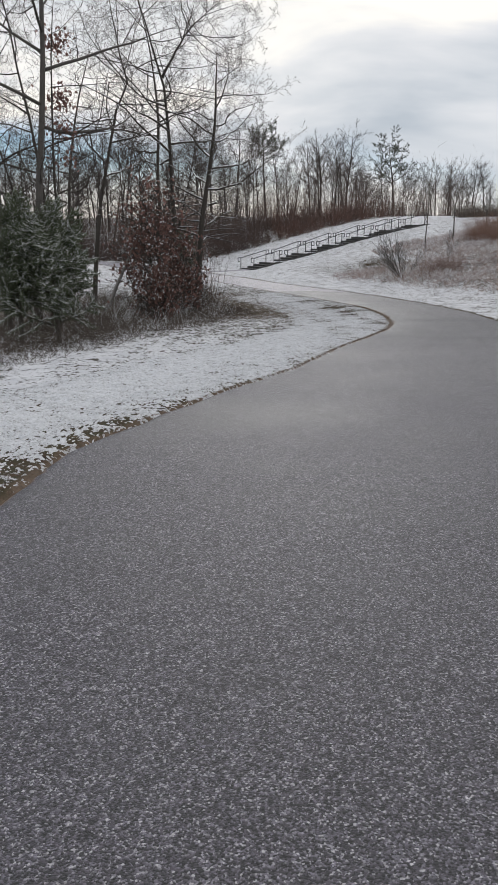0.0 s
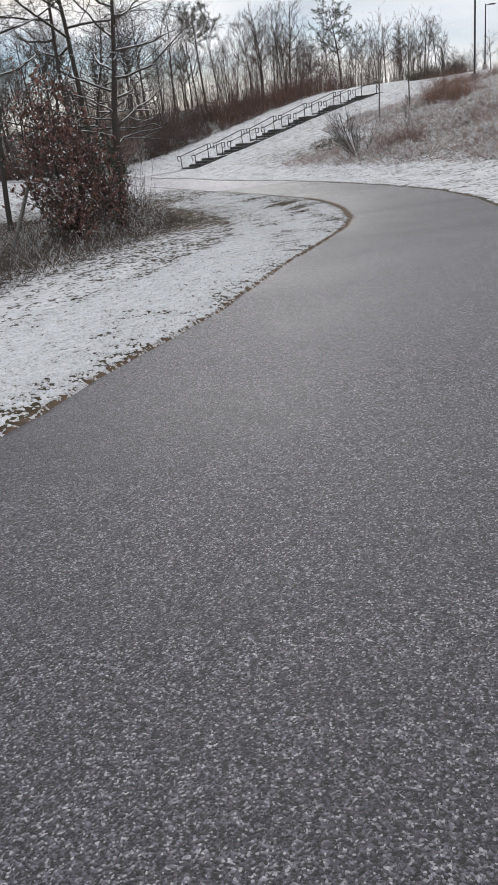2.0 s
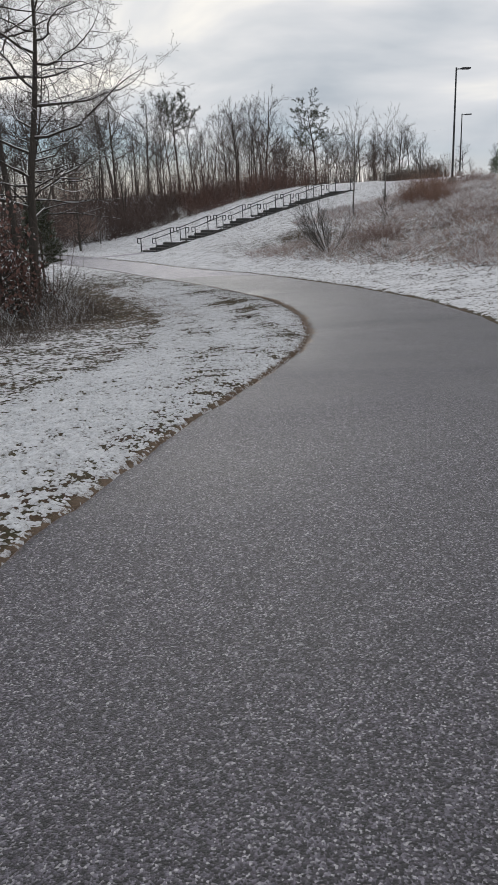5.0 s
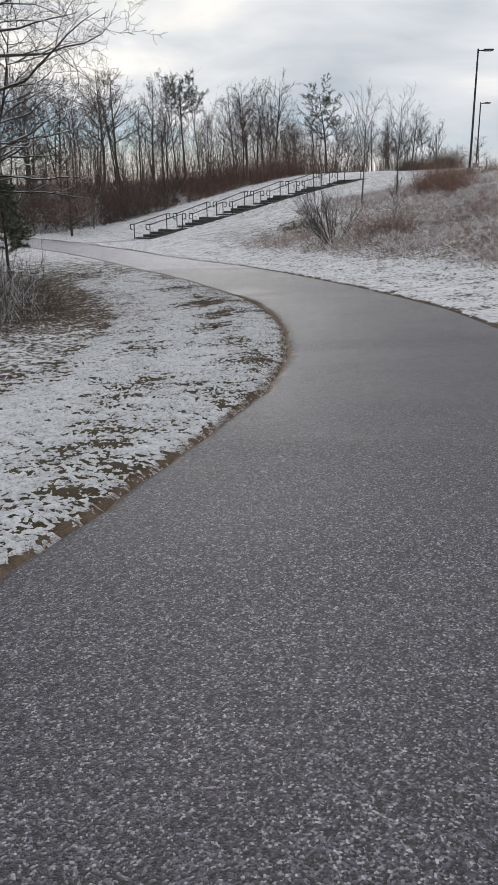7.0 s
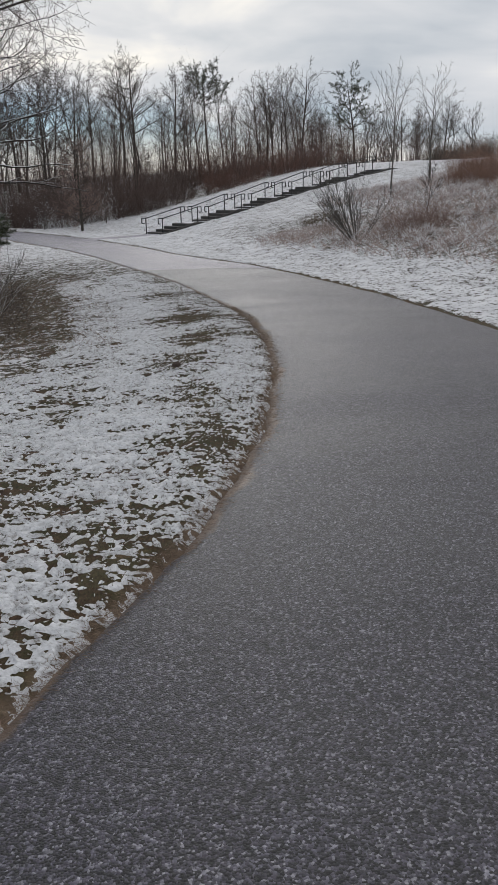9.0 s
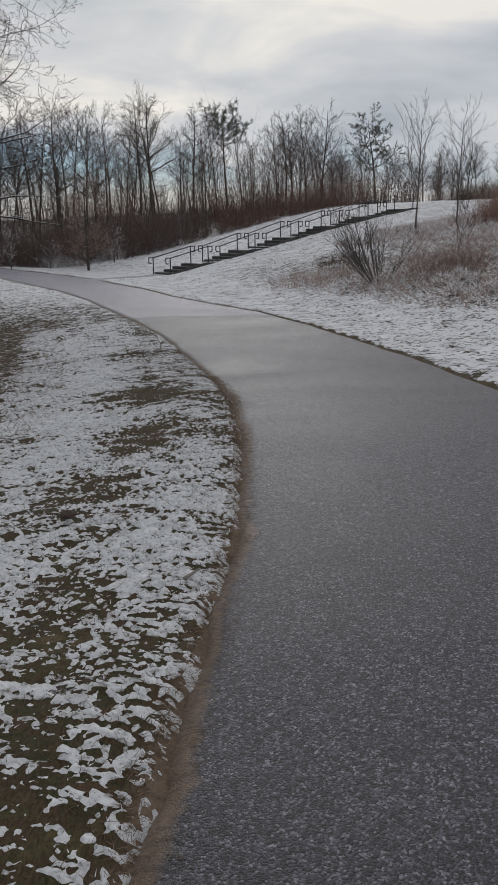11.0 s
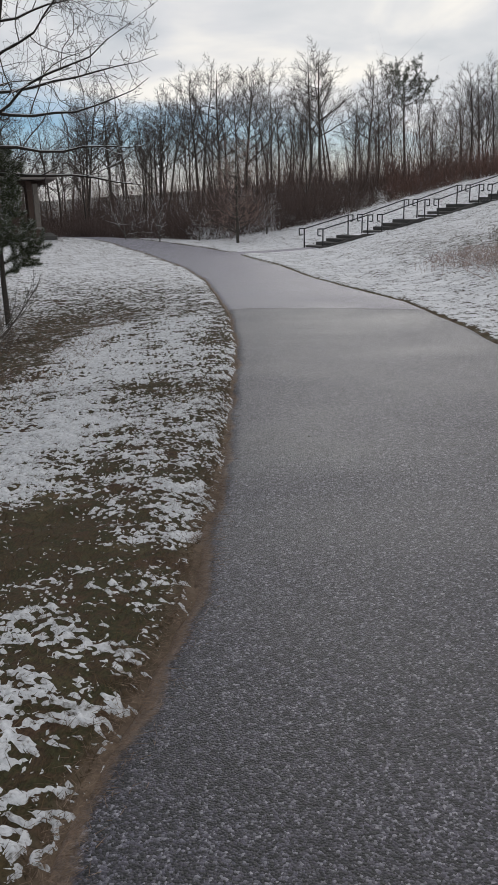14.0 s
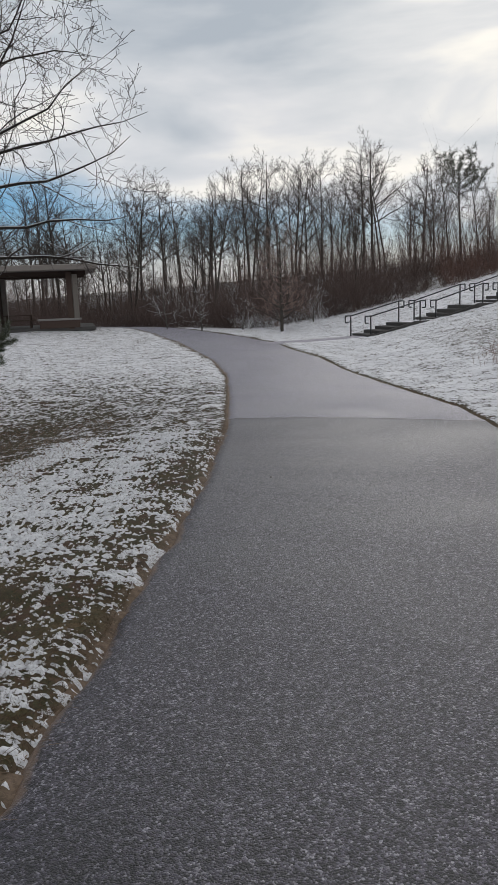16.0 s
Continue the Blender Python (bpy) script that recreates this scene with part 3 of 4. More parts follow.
# ---- stairs up the hill ----
def stairs():
    ux, uy = STAIR_DIR
    ang = math.degrees(math.atan2(uy, ux))
    flights, period, run, width, steps = 6, 3.12, 2.2, 1.5, 4
    at = lambda d: float(height(STAIR_FOOT[0] + ux * d + uy * 0.75, STAIR_FOOT[1] + uy * d - ux * 0.75))
    z0 = at(-0.3) + 0.02
    zs = [at(f * period - 0.3) - z0 + 0.02 for f in range(flights + 1)]
    root = tagged(new("stairs"), "long concrete stairway in short flights climbing a snowy hillside", "stairs")
    root.matrix_world = pose(STAIR_FOOT[0], STAIR_FOOT[1], z0, 0, 0, ang)
    def step_mesh(name, x0, x1, z, mat):
        bm = bmesh.new()
        add_box(bm, (x1 - x0, width, 0.3), Matrix.Translation(((x0 + x1) / 2, -width / 2, z - 0.15)), 0.012)
        return part(name, bm, mat, root)
    for f in range(flights):
        rise = zs[f + 1] - zs[f]
        for s in range(steps):
            step_mesh("step", f * period + run * s / steps, f * period + run * (s + 1) / steps + 0.02, zs[f] + rise * (s + 1) / steps, TREAD)
        step_mesh("landing", f * period + run + 0.02, (f + 1) * period, zs[f + 1] - 0.004, SNOW)
        bm = bmesh.new()
        sl = math.degrees(math.atan2(rise, run))
        add_box(bm, (run, 0.10, 0.2), Matrix.Translation((f * period + run / 2 + 0.1, -width - 0.05, zs[f] + rise / 2 - 0.03)) @ pose(0, 0, 0, 0, -sl, 0), 0.015)
        part("stringer", bm, TREAD, root)
        bm = bmesh.new()
        add_box(bm, (period - run + 0.1, 0.12, 0.26), Matrix.Translation((f * period + (run + period) / 2 + 0.05, -width - 0.05, zs[f + 1] - 0.07)), 0.015)
        part("kerb", bm, TREAD, root, "damp concrete edge of the landing")
    R = 0.028
    for f in range(flights):
        for side in (0, 1):
            y = -0.08 if side == 0 else -width + 0.08
            za, zb = zs[f] + 0.9, zs[f + 1] + 0.9
            xa, xb = f * period - 0.1 + 0.3 * side, f * period + run + 0.05 + 0.3 * side
            rail = tagged(new("handrail"), "dark painted steel handrail with looped ends beside the steps", "handrail", "stair handrails")
            rail.matrix_world = root.matrix_world @ Matrix.Translation((0, y, 0))
            def line(name, pts, r=R):
                v, fc = tubes([[(Vector((px, 0, pz)), r) for px, pz in pts]], 6)
                put(name, mesh_of(name, v, fc, METAL, True), rail)
            line("rail", [(xa - 0.24, za), (xa + 0.06, za), (xa + 0.16, za + 0.03), (xb - 0.12, zb - 0.03), (xb, zb), (xb + 0.24, zb)])
            line("end_loop", [(xa - 0.24, za + 0.02), (xa - 0.26, za - 0.02), (xa - 0.26, za - 0.26), (xa - 0.24, za - 0.29), (xa - 0.1, za - 0.29)])
            line("end_loop", [(xb + 0.24, zb + 0.02), (xb + 0.26, zb - 0.02), (xb + 0.26, zb - 0.26), (xb + 0.24, zb - 0.29), (xb + 0.1, zb - 0.29)])
            line("post", [(xa, zs[f] - 0.1), (xa, za)], 0.032)
            line("post", [(xb, zs[f + 1] - 0.1), (xb, zb)], 0.032)


stairs()

# ---- trees ----
def grow(rng, tall, r0, lean=(0, 0), first=0.4, n1=12, spread=0.9, levels=3, reach=0.42, wob=0.1, kids=(5, 4, 3), forks=1, stout=0.022, ways=()):
    """Lines of a bare tree by level; ways: knots (sideways, up) of crooked stems."""
    out = [[] for _ in range(levels + 1)]
    def limb(p, d, length, r, lev, way=None):
        segs = (9, 8, 5, 3, 2)[lev]
        line = [(p.copy(), r)]
        d = d.copy()
        if way:
            n = 3 * (len(way) - 1)
            ks = [way[0][1] + (way[-1][1] - way[0][1]) * i / n for i in range(n + 1)]
            line = [(Vector((float(np.interp(k, [q[1] for q in way], [q[0] for q in way])) + rng.uniform(-0.02, 0.02), rng.uniform(-0.04, 0.04), k)), max(r * (1 - 0.93 * i / n), 0.006)) for i, k in enumerate(ks)]
            segs = 0
        for i in range(segs):
            d = (d + Vector((rng.uniform(-1, 1), rng.uniform(-1, 1), rng.uniform(-0.6, 0.6))) * wob * (1.0 if lev else 0.35) * (1 + 0.5 * lev) + Vector((0, 0, (0.04, 0.05, 0.05, 0.02, 0)[lev]))).normalized()
            p = p + d * (length / segs)
            line.append((p.copy(), max(r * (1 - 0.96 * (i + 1) / segs) ** 0.8, 0.0035)))
        segs = len(line) - 1
        out[lev].append(line)
        if lev >= levels:
            return
        n = n1 if lev == 0 else kids[lev - 1]
        for k in range(n):
            f = first + (0.98 - first) * (k + rng.random() * 0.7) / n if lev == 0 else 0.22 + 0.76 * (k + rng.random() * 0.8) / n
            q = min(f, 0.999) * segs
            i = int(q)
            a, ra = line[i]
            b, rb = line[i + 1]
            pos, rad = a.lerp(b, q - i), ra + (rb - ra) * (q - i)
            dd = (b - a).normalized()
            side = dd.orthogonal().normalized()
            side.rotate(Matrix.Rotation(k * 2.4 + rng.random() * 1.5, 3, dd))
            sp = spread * (1.0 if lev == 0 else 0.75) * rng.uniform(0.7, 1.2)
            nd = (dd * math.cos(sp) + side * math.sin(sp)).normalized()
            ln = length * (reach * (1.15 - 0.65 * (f - first) / (1 - first)) if lev == 0 else 0.5 * (1.1 - 0.5 * f)) * rng.uniform(0.7, 1.15)
            limb(pos, nd, ln, min(rad * 0.62, ln * stout + 0.004), lev + 1)
    for k, way in enumerate(ways):
        limb(Vector(), Vector((0, 0, 1)), way[-1][1] - max(way[0][1], 0) * 0.3, r0 * (1 if way[0][1] < 1 else 0.5), 0, way)
    for k in range(0 if ways else forks):
        a = rng.random() * 6.28
        d0 = Vector((lean[0] + (0.16 * math.cos(a) if forks > 1 else 0), lean[1] + (0.16 * math.sin(a) if forks > 1 else 0), 1)).normalized()
        limb(Vector((0.12 * k, 0.05 * k, -0.25)), d0, tall * (1 - 0.12 * k), r0 * (1 - 0.2 * k), 0)
    return out


def tree(label, category="tree", group="", fine=False, bark=None, twig=None, **kw):
    rng = random.Random(kw.pop("seed"))
    lines = grow(rng, **kw)
    v, f = tubes(lines[0] + lines[1], 6 if fine else 5)
    root = tagged(new("tree", mesh_of("tree_trunk", v, f, bark or BARK, True)), label, category, group)
    v, f = tubes([l for lev in lines[2:] for l in lev], 3)
    put("crown", mesh_of("tree_crown", v, f, twig or TWIG), root)
    return root, lines


def limb_snow(root, lines):
    """Thin snow lying along the upper side of level limbs."""
    runs = []
    for line in lines:
        for (a, ra), (b, rb) in zip(line, line[1:]):
            if abs((b - a).normalized().z) < 0.5 and ra > 0.006:
                runs.append([(a + Vector((0, 0, ra * 0.75)), ra * 0.6), (a.lerp(b, 0.5) + Vector((0, 0, (ra + rb) * 0.42)), (ra + rb) * 0.33), (b + Vector((0, 0, rb * 0.7)), rb * 0.5)])
    v, f = tubes(runs, 4)
    put("snow_dusting", mesh_of("limb_snow", v, f, SNOW), root, "thin snow along level limbs")["kind"] = "stuff"


def place(x, y, turn=0.0, size=1.0):
    return Matrix.Translation((x, y, float(height(x, y)))) @ Matrix.Rotation(turn, 4, "Z") @ Matrix.Diagonal((size, size, size, 1))


def stand(root, x, y, turn=0.0, size=1.0):
    root.matrix_basis = place(x, y, turn, size)


def needles(rng, lines, per, length, thick, spreadf=0.5):
    """Needle sprays along twigs, as arrays."""
    bases, tips = [], []
    for line in lines:
        for (a, _), (b, _) in zip(line, line[1:]):
            n = max(1, int(per * (b - a).length))
            t = rng.random(n)[:, None]
            p = np.array(a)[None] * (1 - t) + np.array(b)[None] * t
            d = np.array((b - a).normalized())[None] * 0.5 + rng.normal(size=(n, 3)) * spreadf
            d /= np.linalg.norm(d, axis=1, keepdims=True)
            bases.append(p)
            tips.append(p + d * length * rng.uniform(0.6, 1.2, (n, 1)))
    return np.concatenate(bases), np.concatenate(tips)


def evergreen(label, tall, seed, wide, per=260, snowy=0.25, first=0.12, length=0.09, thick=0.006, n1=34, category="evergreen"):
    rng, nr = random.Random(seed), np.random.default_rng(seed)
    lines = grow(rng, tall, 0.02 + tall * 0.014, first=first, n1=n1, spread=1.25, levels=2, reach=wide, wob=0.1, kids=(9, 4))
    v, f = tubes(lines[0] + lines[1], 5)
    root = tagged(new("evergreen", mesh_of("evergreen_trunk", v, f, BARK, True)), label, category)
    b, t = needles(nr, lines[1] + lines[2], per, length, thick)
    v, f = spikes(b, t, thick, nr)
    put("foliage", mesh_of("evergreen_foliage", v, f, NEEDLE), root, "dark green needle sprays")
    pick = nr.random(len(b)) < snowy
    if pick.any():
        bb, tt = b[pick] + np.array([0, 0, 0.012]), t[pick] + np.array([0, 0, 0.015])
        v, f = spikes(bb, bb + (tt - bb) * 0.7, thick * 1.1, nr)
        put("snow_dusting", mesh_of("evergreen_snow", v, f, SNOW), root, "thin snow lying on the sprays")
    return root


# near trees at the edge of the lawn
near_bare = "bare leafless tree with dark bark and fine level twigs"
t_oak, oak_lines = tree("spreading bare oak with long level limbs beside the lawn", fine=True, seed=11, tall=9.0, r0=0.15, ways=(((0, -0.25), (0.29, 3.2), (0.5, 4.6), (0.7, 5.75), (0.8, 6.7), (0.85, 8.8)),), first=0.27, n1=24, spread=1.4, levels=4, reach=0.44, wob=0.24, kids=(8, 5, 4), stout=0.0085)
limb_snow(t_oak, oak_lines[1] + oak_lines[2])
stand(t_oak, -2.0, 28.2)
HERO = [
    (5, 13.0, 0.14, -6.05, 21.9, (0.035, 0), 0.42, "BARK_GREY", 1),
    (21, 11.0, 0.07, -6.0, 23.4, (-0.02, 0), 0.35, "BARK", 1),
    (22, 9.5, 0.06, -5.3, 23.2, (0.02, 0), 0.3, "BARK", 1),
    (23, 10.0, 0.115, -6.45, 32.0, (0.17, 0), 0.42, "BARK", 1),
    (24, 13.0, 0.13, -2.9, 32.0, (-0.09, 0), 0.45, "BARK", 1),
    (30, 12.0, 0.115, -3.7, 32.3, (0.0, 0), 0.5, "BARK", 1),
    (25, 8.5, 0.08, -3.9, 36.4, (0.03, 0), 0.36, "BARK", 1),
    (26, 12.0, 0.12, -9.5, 30.0, (0.03, 0), 0.3, "BARK", 1),
    (27, 12.0, 0.11, -8.2, 36.0, (0.0, 0), 0.3, "BARK", 1),
    (28, 11.0, 0.09, -10.5, 38.0, (0.0, 0), 0.3, "BARK", 1),
]
CROOKED = {
    23: (((0, -0.25), (0.1, 1.0), (0.45, 4.0), (0.9, 6.1), (1.25, 7.5), (1.7, 8.4), (1.4, 9.6), (1.25, 10.6), (1.0, 12.0)),),
    24: (((0, -0.25), (-0.18, 3.5), (-0.33, 7.0), (-0.43, 8.15), (-0.64, 8.9), (-1.0, 10.1), (-1.7, 12.5)), ((-0.52, 8.6), (0.0, 9.5), (0.55, 10.3), (1.1, 10.75), (1.9, 11.4))),
    30: (((0, -0.25), (0.0, 5.3), (0.05, 7.0), (0.0, 8.4), (-0.3, 10.2), (-0.8, 12.0)),),
}
for sd, tall, r0, x, y, lean, first, bk, forks in HERO:
    t, hero_lines = tree(("tall bare leafless tree with a straight grey trunk" if bk == "BARK_GREY" else near_bare), group="trees at the lawn edge", fine=True, bark=BARK_GREY if bk == "BARK_GREY" else BARK, seed=sd, tall=tall, r0=r0, lean=lean, first=first, n1=26 if sd == 25 else 20 if sd == 24 else 13, spread=1.38, levels=4, reach=0.49 if sd == 25 else 0.36, wob=0.12 if sd == 5 else 0.23, kids=(7, 5, 3), forks=forks, stout=0.010, ways=CROOKED.get(sd, ()))
    if sd in (23, 24, 25):
        limb_snow(t, hero_lines[1] + hero_lines[2])
    if sd == 22:
        nl = np.random.default_rng(22)
        for cz, cn in ((7.6, 150), (6.2, 130), (5.4, 90), (4.6, 60)):
            c = nl.normal(size=(cn, 3)) * np.array([0.2, 0.2, 0.16]) + np.array([nl.uniform(-0.3, 0.3), 0, cz])
            v, f = leaves(c, nl.uniform(0.09, 0.16, cn), nl, 0.6)
            put("foliage", mesh_of("withered_foliage", v, f, LEAF), t, "clump of withered leaves")["kind"] = "stuff"
    stand(t, x, y)

t, _ = tree("young reddish-brown bare tree standing before the woods", bark=BARK, twig=BRAMBLE, seed=29, tall=5.6, r0=0.1, first=0.1, n1=34, spread=1.4, levels=3, reach=0.4, wob=0.12, kids=(9, 6), stout=0.034)
stand(t, -5.4, 66.6)
for x, y, tall, sd in ((-4.1, 68.6, 2.4, 91), (-8.4, 69.2, 2.0, 92), (-11.0, 69.5, 2.6, 93), (-13.4, 70.0, 3.0, 94)):
    t, _ = tree("low bare sapling whose twigs are coated in snow", group="snowy saplings before the woods", bark=BARK_GREY, twig=SNOW, seed=sd, tall=tall, r0=0.05, first=0.12, n1=13, spread=1.15, levels=2, reach=0.55, wob=0.16, kids=(5, 3), stout=0.012)
    stand(t, x, y)
stand(evergreen("bushy dark green cedar dusted with snow at the thicket edge", 2.75, 31, 0.42, per=360, snowy=0.36, first=0.2), -3.95, 15.9)
for x, y, tall, sd in ((-4.75, 15.9, 2.5, 33), (-5.5, 17.6, 3.0, 34), (-4.7, 19.0, 2.9, 35), (-6.3, 19.8, 3.3, 36)):
    stand(evergreen("bushy dark green cedar with a bare lower stem in the thicket", tall, sd, 0.36, per=330, snowy=0.14, first=0.3), x, y)
stand(evergreen("small pine with snow-dusted needles beside the lawn", 3.4, 32, 0.26, per=720, snowy=0.28, first=0.36, length=0.11, thick=0.005, n1=20), -3.05, 36.4)
rq = np.random.default_rng(14)
n = 13000
ys = rq.uniform(11, 37, n)
xs = np.interp(ys, [8, 12.3, 17.3, 20.6, 24, 26.5, 30, 34, 40], [-6, -4.0, -2.4, -1.4, -0.6, 0.1, -0.5, -1.6, -6]) - 5 * rq.random(n) ** 1.5 + rq.normal(size=n) * 0.2
b = np.column_stack([xs, ys, ground_at(xs, ys) - 0.01])
h = rq.uniform(0.03, 0.16, n)
t = b + np.column_stack([rq.normal(size=(n, 2)) * 0.8 * h[:, None], h])
v, f = spikes(b, t, 0.005, rq)
tagged(new("dead_grass", mesh_of("dead_grass", v, f, BRUSH_GREY)), "tufts of grey-brown dead grass along the thicket edge", "dead grass", kind="stuff")
tall_pts = [(random.Random(k).uniform(-3.6, -1.3), random.Random(k + 77).uniform(23.5, 33.5)) for k in range(34)]


def leafy_shrub(seed, tall, n, forks, label):
    rng, nr = random.Random(seed), np.random.default_rng(seed)
    lines = grow(rng, tall, 0.045, first=0.1, n1=26, spread=1.25, levels=3, reach=0.5, wob=0.24, kids=(6, 4), forks=forks)
    v, f = tubes([l for lev in lines for l in lev], 4)
    root = tagged(new("shrub", mesh_of("shrub_stems", v, f, BARK)), label, "shrub")
    pts = np.array([tuple(p) for lev in lines[2:] for l in lev for p, _ in l])
    # leaves hang in bunches, with bare twigs between
    held = np.array([noise.noise((p[0] * 2.2, p[1] * 2.2, p[2] * 2.2 + seed)) for p in pts]) > -0.12
    pts = pts[held]
    pts = pts[nr.integers(0, len(pts), n)] + nr.normal(size=(n, 3)) * np.array([0.05, 0.05, 0.07])
    v, f = leaves(pts, nr.uniform(0.07, 0.14, n), nr, 0.7)
    put("leaves", mesh_of("shrub_leaves", v, f, LEAF), root, "russet dead oak leaves")
    sel = pts[nr.random(len(pts)) < 0.34] + np.array([0, 0, 0.02])
    v, f = leaves(sel, nr.uniform(0.04, 0.08, len(sel)), nr, 0.0)
    put("snow_dusting", mesh_of("shrub_snow", v, f, SNOW), root, "snow caught on leaves")["kind"] = "stuff"
    return root


stand(leafy_shrub(41, 3.6, 2900, 3, "young oak still hung with russet dead leaves at the thicket edge"), -2.9, 25.3, 0.4, 1.18)
stand(leafy_shrub(43, 1.7, 1100, 3, "low oak sprout with withered russet leaves and snow"), -2.95, 23.4)
stand(leafy_shrub(44, 1.9, 900, 2, "low oak sprout with withered russet leaves and snow"), -2.2, 27.6)

# far woods: a few grown trees, repeated
def far_tree(seed, tall, r0, first, spread, forks):
    rng, nr = random.Random(seed), np.random.default_rng(seed)
    lines = grow(rng, tall, r0, first=first, n1=17 if forks == 1 else 11, spread=spread, levels=3, reach=0.36, wob=0.2, kids=(8, 5), forks=forks)
    v, f = tubes(lines[0] + lines[1], 5)
    root = tagged(new("tree", mesh_of("tree_trunk", v, f, BARK, True)), "tall bare woodland tree with dark trunk against the sky", "tree", "trees of the far woods")
    ends = lines[2] + lines[3]
    v, f = spikes(np.array([tuple(l[0][0]) for l in ends]), np.array([tuple(l[-1][0]) for l in ends]), np.array([max(l[0][1], 0.021) for l in ends]), nr)
    put("crown", mesh_of("tree_crown", v, f, TWIG), root)
    return root


FAR = [far_tree(100 + k, *q) for k, q in enumerate([(18, 0.25, 0.36, 0.9, 1), (17, 0.2, 0.32, 0.9, 2), (19, 0.23, 0.42, 0.75, 1), (16, 0.16, 0.3, 0.95, 1), (18, 0.25, 0.34, 1.0, 1), (17, 0.18, 0.38, 0.8, 2), (19, 0.2, 0.46, 0.85, 1)])]


def woods_edge(x):
    """Where the far woods begin, across the view."""
    return float(np.interp(x, [-90, -40, -20, -8, -2, 4, 9, 16, 24, 40, 80], [70, 78, 76, 70, 69, 73, 78, 88, 100, 104, 108]))


rw = random.Random(7)
spots = []
tries = 0
while len(spots) < 285 and tries < 9000:
    tries += 1
    x = rw.uniform(-85, 60)
    y = woods_edge(x) + 4 + 80 * rw.random() ** 0.95
    if x > 24 and y < 112 or (x - 4) / (y - 12) > 0.30 and rw.random() < 0.8:
        continue
    if all((x - a) ** 2 + (y - b) ** 2 > 5.5 for a, b in spots):
        spots.append((x, y))
for n, (x, y) in enumerate(spots):
    proto = FAR[n % len(FAR)]
    # trees nearer the open edge are younger and lower
    away = math.hypot(x - 4, y - 12)
    size = (0.115 * away * rw.choice((0.62, 0.8, 0.9, 0.97, 1.0, 1.06)) + 2.4 - float(height(x, y)) * 0.5) / 19 * (0.62 if x > 22 else 1.0) * (0.6 if (x - 4) / (y - 12) > 0.3 else 1.0)
    m = place(x, y, rw.uniform(0, 6.28), size)
    if n < len(FAR):
        proto.matrix_basis = m
    else:
        copy_thing(proto, m)

for k, x, y, tall in ((2, 11.1, 110.0, 15.2), (0, 9.4, 108.0, 13.6), (4, -8.6, 84.0, 9.9), (5, -10.4, 83.0, 9.6)):
    copy_thing(FAR[k], place(x, y, 1.1 * k, tall / 18))

# two old pines that stand out of the woods
def old_pine(seed, tall, first=0.62):
    rng, nr = random.Random(seed), np.random.default_rng(seed)
    lines = grow(rng, tall, 0.2, lean=(-0.03, 0), first=first, n1=17, spread=1.25, levels=3, reach=0.36, wob=0.14, kids=(6, 4))
    v, f = tubes(lines[0] + lines[1], 5)
    root = tagged(new("pine", mesh_of("pine_trunk", v, f, BARK, True)), "tall pine with a tufted crown above bare woods", "pine")
    b, t = needles(nr, lines[2] + lines[3], 26, 0.3, 0.02, 0.6)
    v, f = spikes(b, t, 0.02, nr)
    put("foliage", mesh_of("pine_foliage", v, f, PINE_NEEDLE), root, "dark needle tufts")
    return root


stand(old_pine(51, 13.7), 2.5, 133.0)
stand(old_pine(52, 12.6, 0.4), 24.0, 134.0)


def thicket(name, label, pts, tall, mat, seed, per, width, wide=0.5):
    """Brush: many thin stems and side twigs springing from points of the plan."""
    nr = np.random.default_rng(seed)
    pts = np.asarray(pts)
    root = np.repeat(pts, per, axis=0) + nr.normal(size=(len(pts) * per, 2)) * 0.22
    z = height(root[:, 0], root[:, 1])
    b = np.column_stack([root, z - 0.05])
    patch = np.array([noise.noise((q[0] * 0.16, q[1] * 0.16, seed * 1.0)) + 0.5 * noise.noise((q[0] * 0.6, q[1] * 0.6, seed * 2.0)) for q in root])
    h = tall * nr.uniform(0.4, 1.15, len(b)) * np.clip(0.95 + 1.3 * patch, 0.3, 1.9)
    t = b + np.column_stack([nr.normal(size=(len(b), 2)) * wide * h[:, None] * 0.5, h])
    k = nr.uniform(0.25, 0.9, (len(b), 3))
    sb = [b + (t - b) * k[:, i:i + 1] for i in range(3)]
    st = [q + nr.normal(size=q.shape) * np.array([0.28, 0.28, 0.18]) * h[:, None] * 0.6 + np.array([0, 0, 0.1]) for q in sb]
    B, T = np.concatenate([b] + sb), np.concatenate([t] + st)
    w = np.concatenate([np.full(len(b), width)] + [np.full(len(b), width * 0.6)] * 3)
    v, f = spikes(B, T, w, nr)
    return tagged(new(name, mesh_of(name, v, f, mat)), label, "brush", kind="stuff")


rb = random.Random(9)
pts, pts_red = [], []
for _ in range(2600):
    x = rb.uniform(-75, 30)
    y = woods_edge(x) + 0.4 + 16 * rb.random() ** 1.4
    if x > 8 and rb.random() < (x - 8) / 9:
        continue
    (pts_red if (x > 2 and rb.random() < 0.6) else pts).append((x, y))
thicket("brush", "dense brown leafless undergrowth along the foot of woods", pts, 2.15, BRUSH, 61, 13, 0.011, 1.05)
rt = random.Random(19)
under = [(x, y) for x, y in ((x, woods_edge(x) + 2 + 45 * rt.random()) for x in (rt.uniform(-80, 45) for _ in range(1500))) if (x - 4) / (y - 12) < 0.28]
thicket("brush", "thin leafless saplings crowding between woodland trunks", under, 5.2, BRUSH, 67, 6, 0.015, 0.4)
thicket("brush", "rust-brown leafless undergrowth behind the snowy slope", pts_red, 1.7, BRUSH_RED, 62, 14, 0.011, 0.95)
edge_pts = []
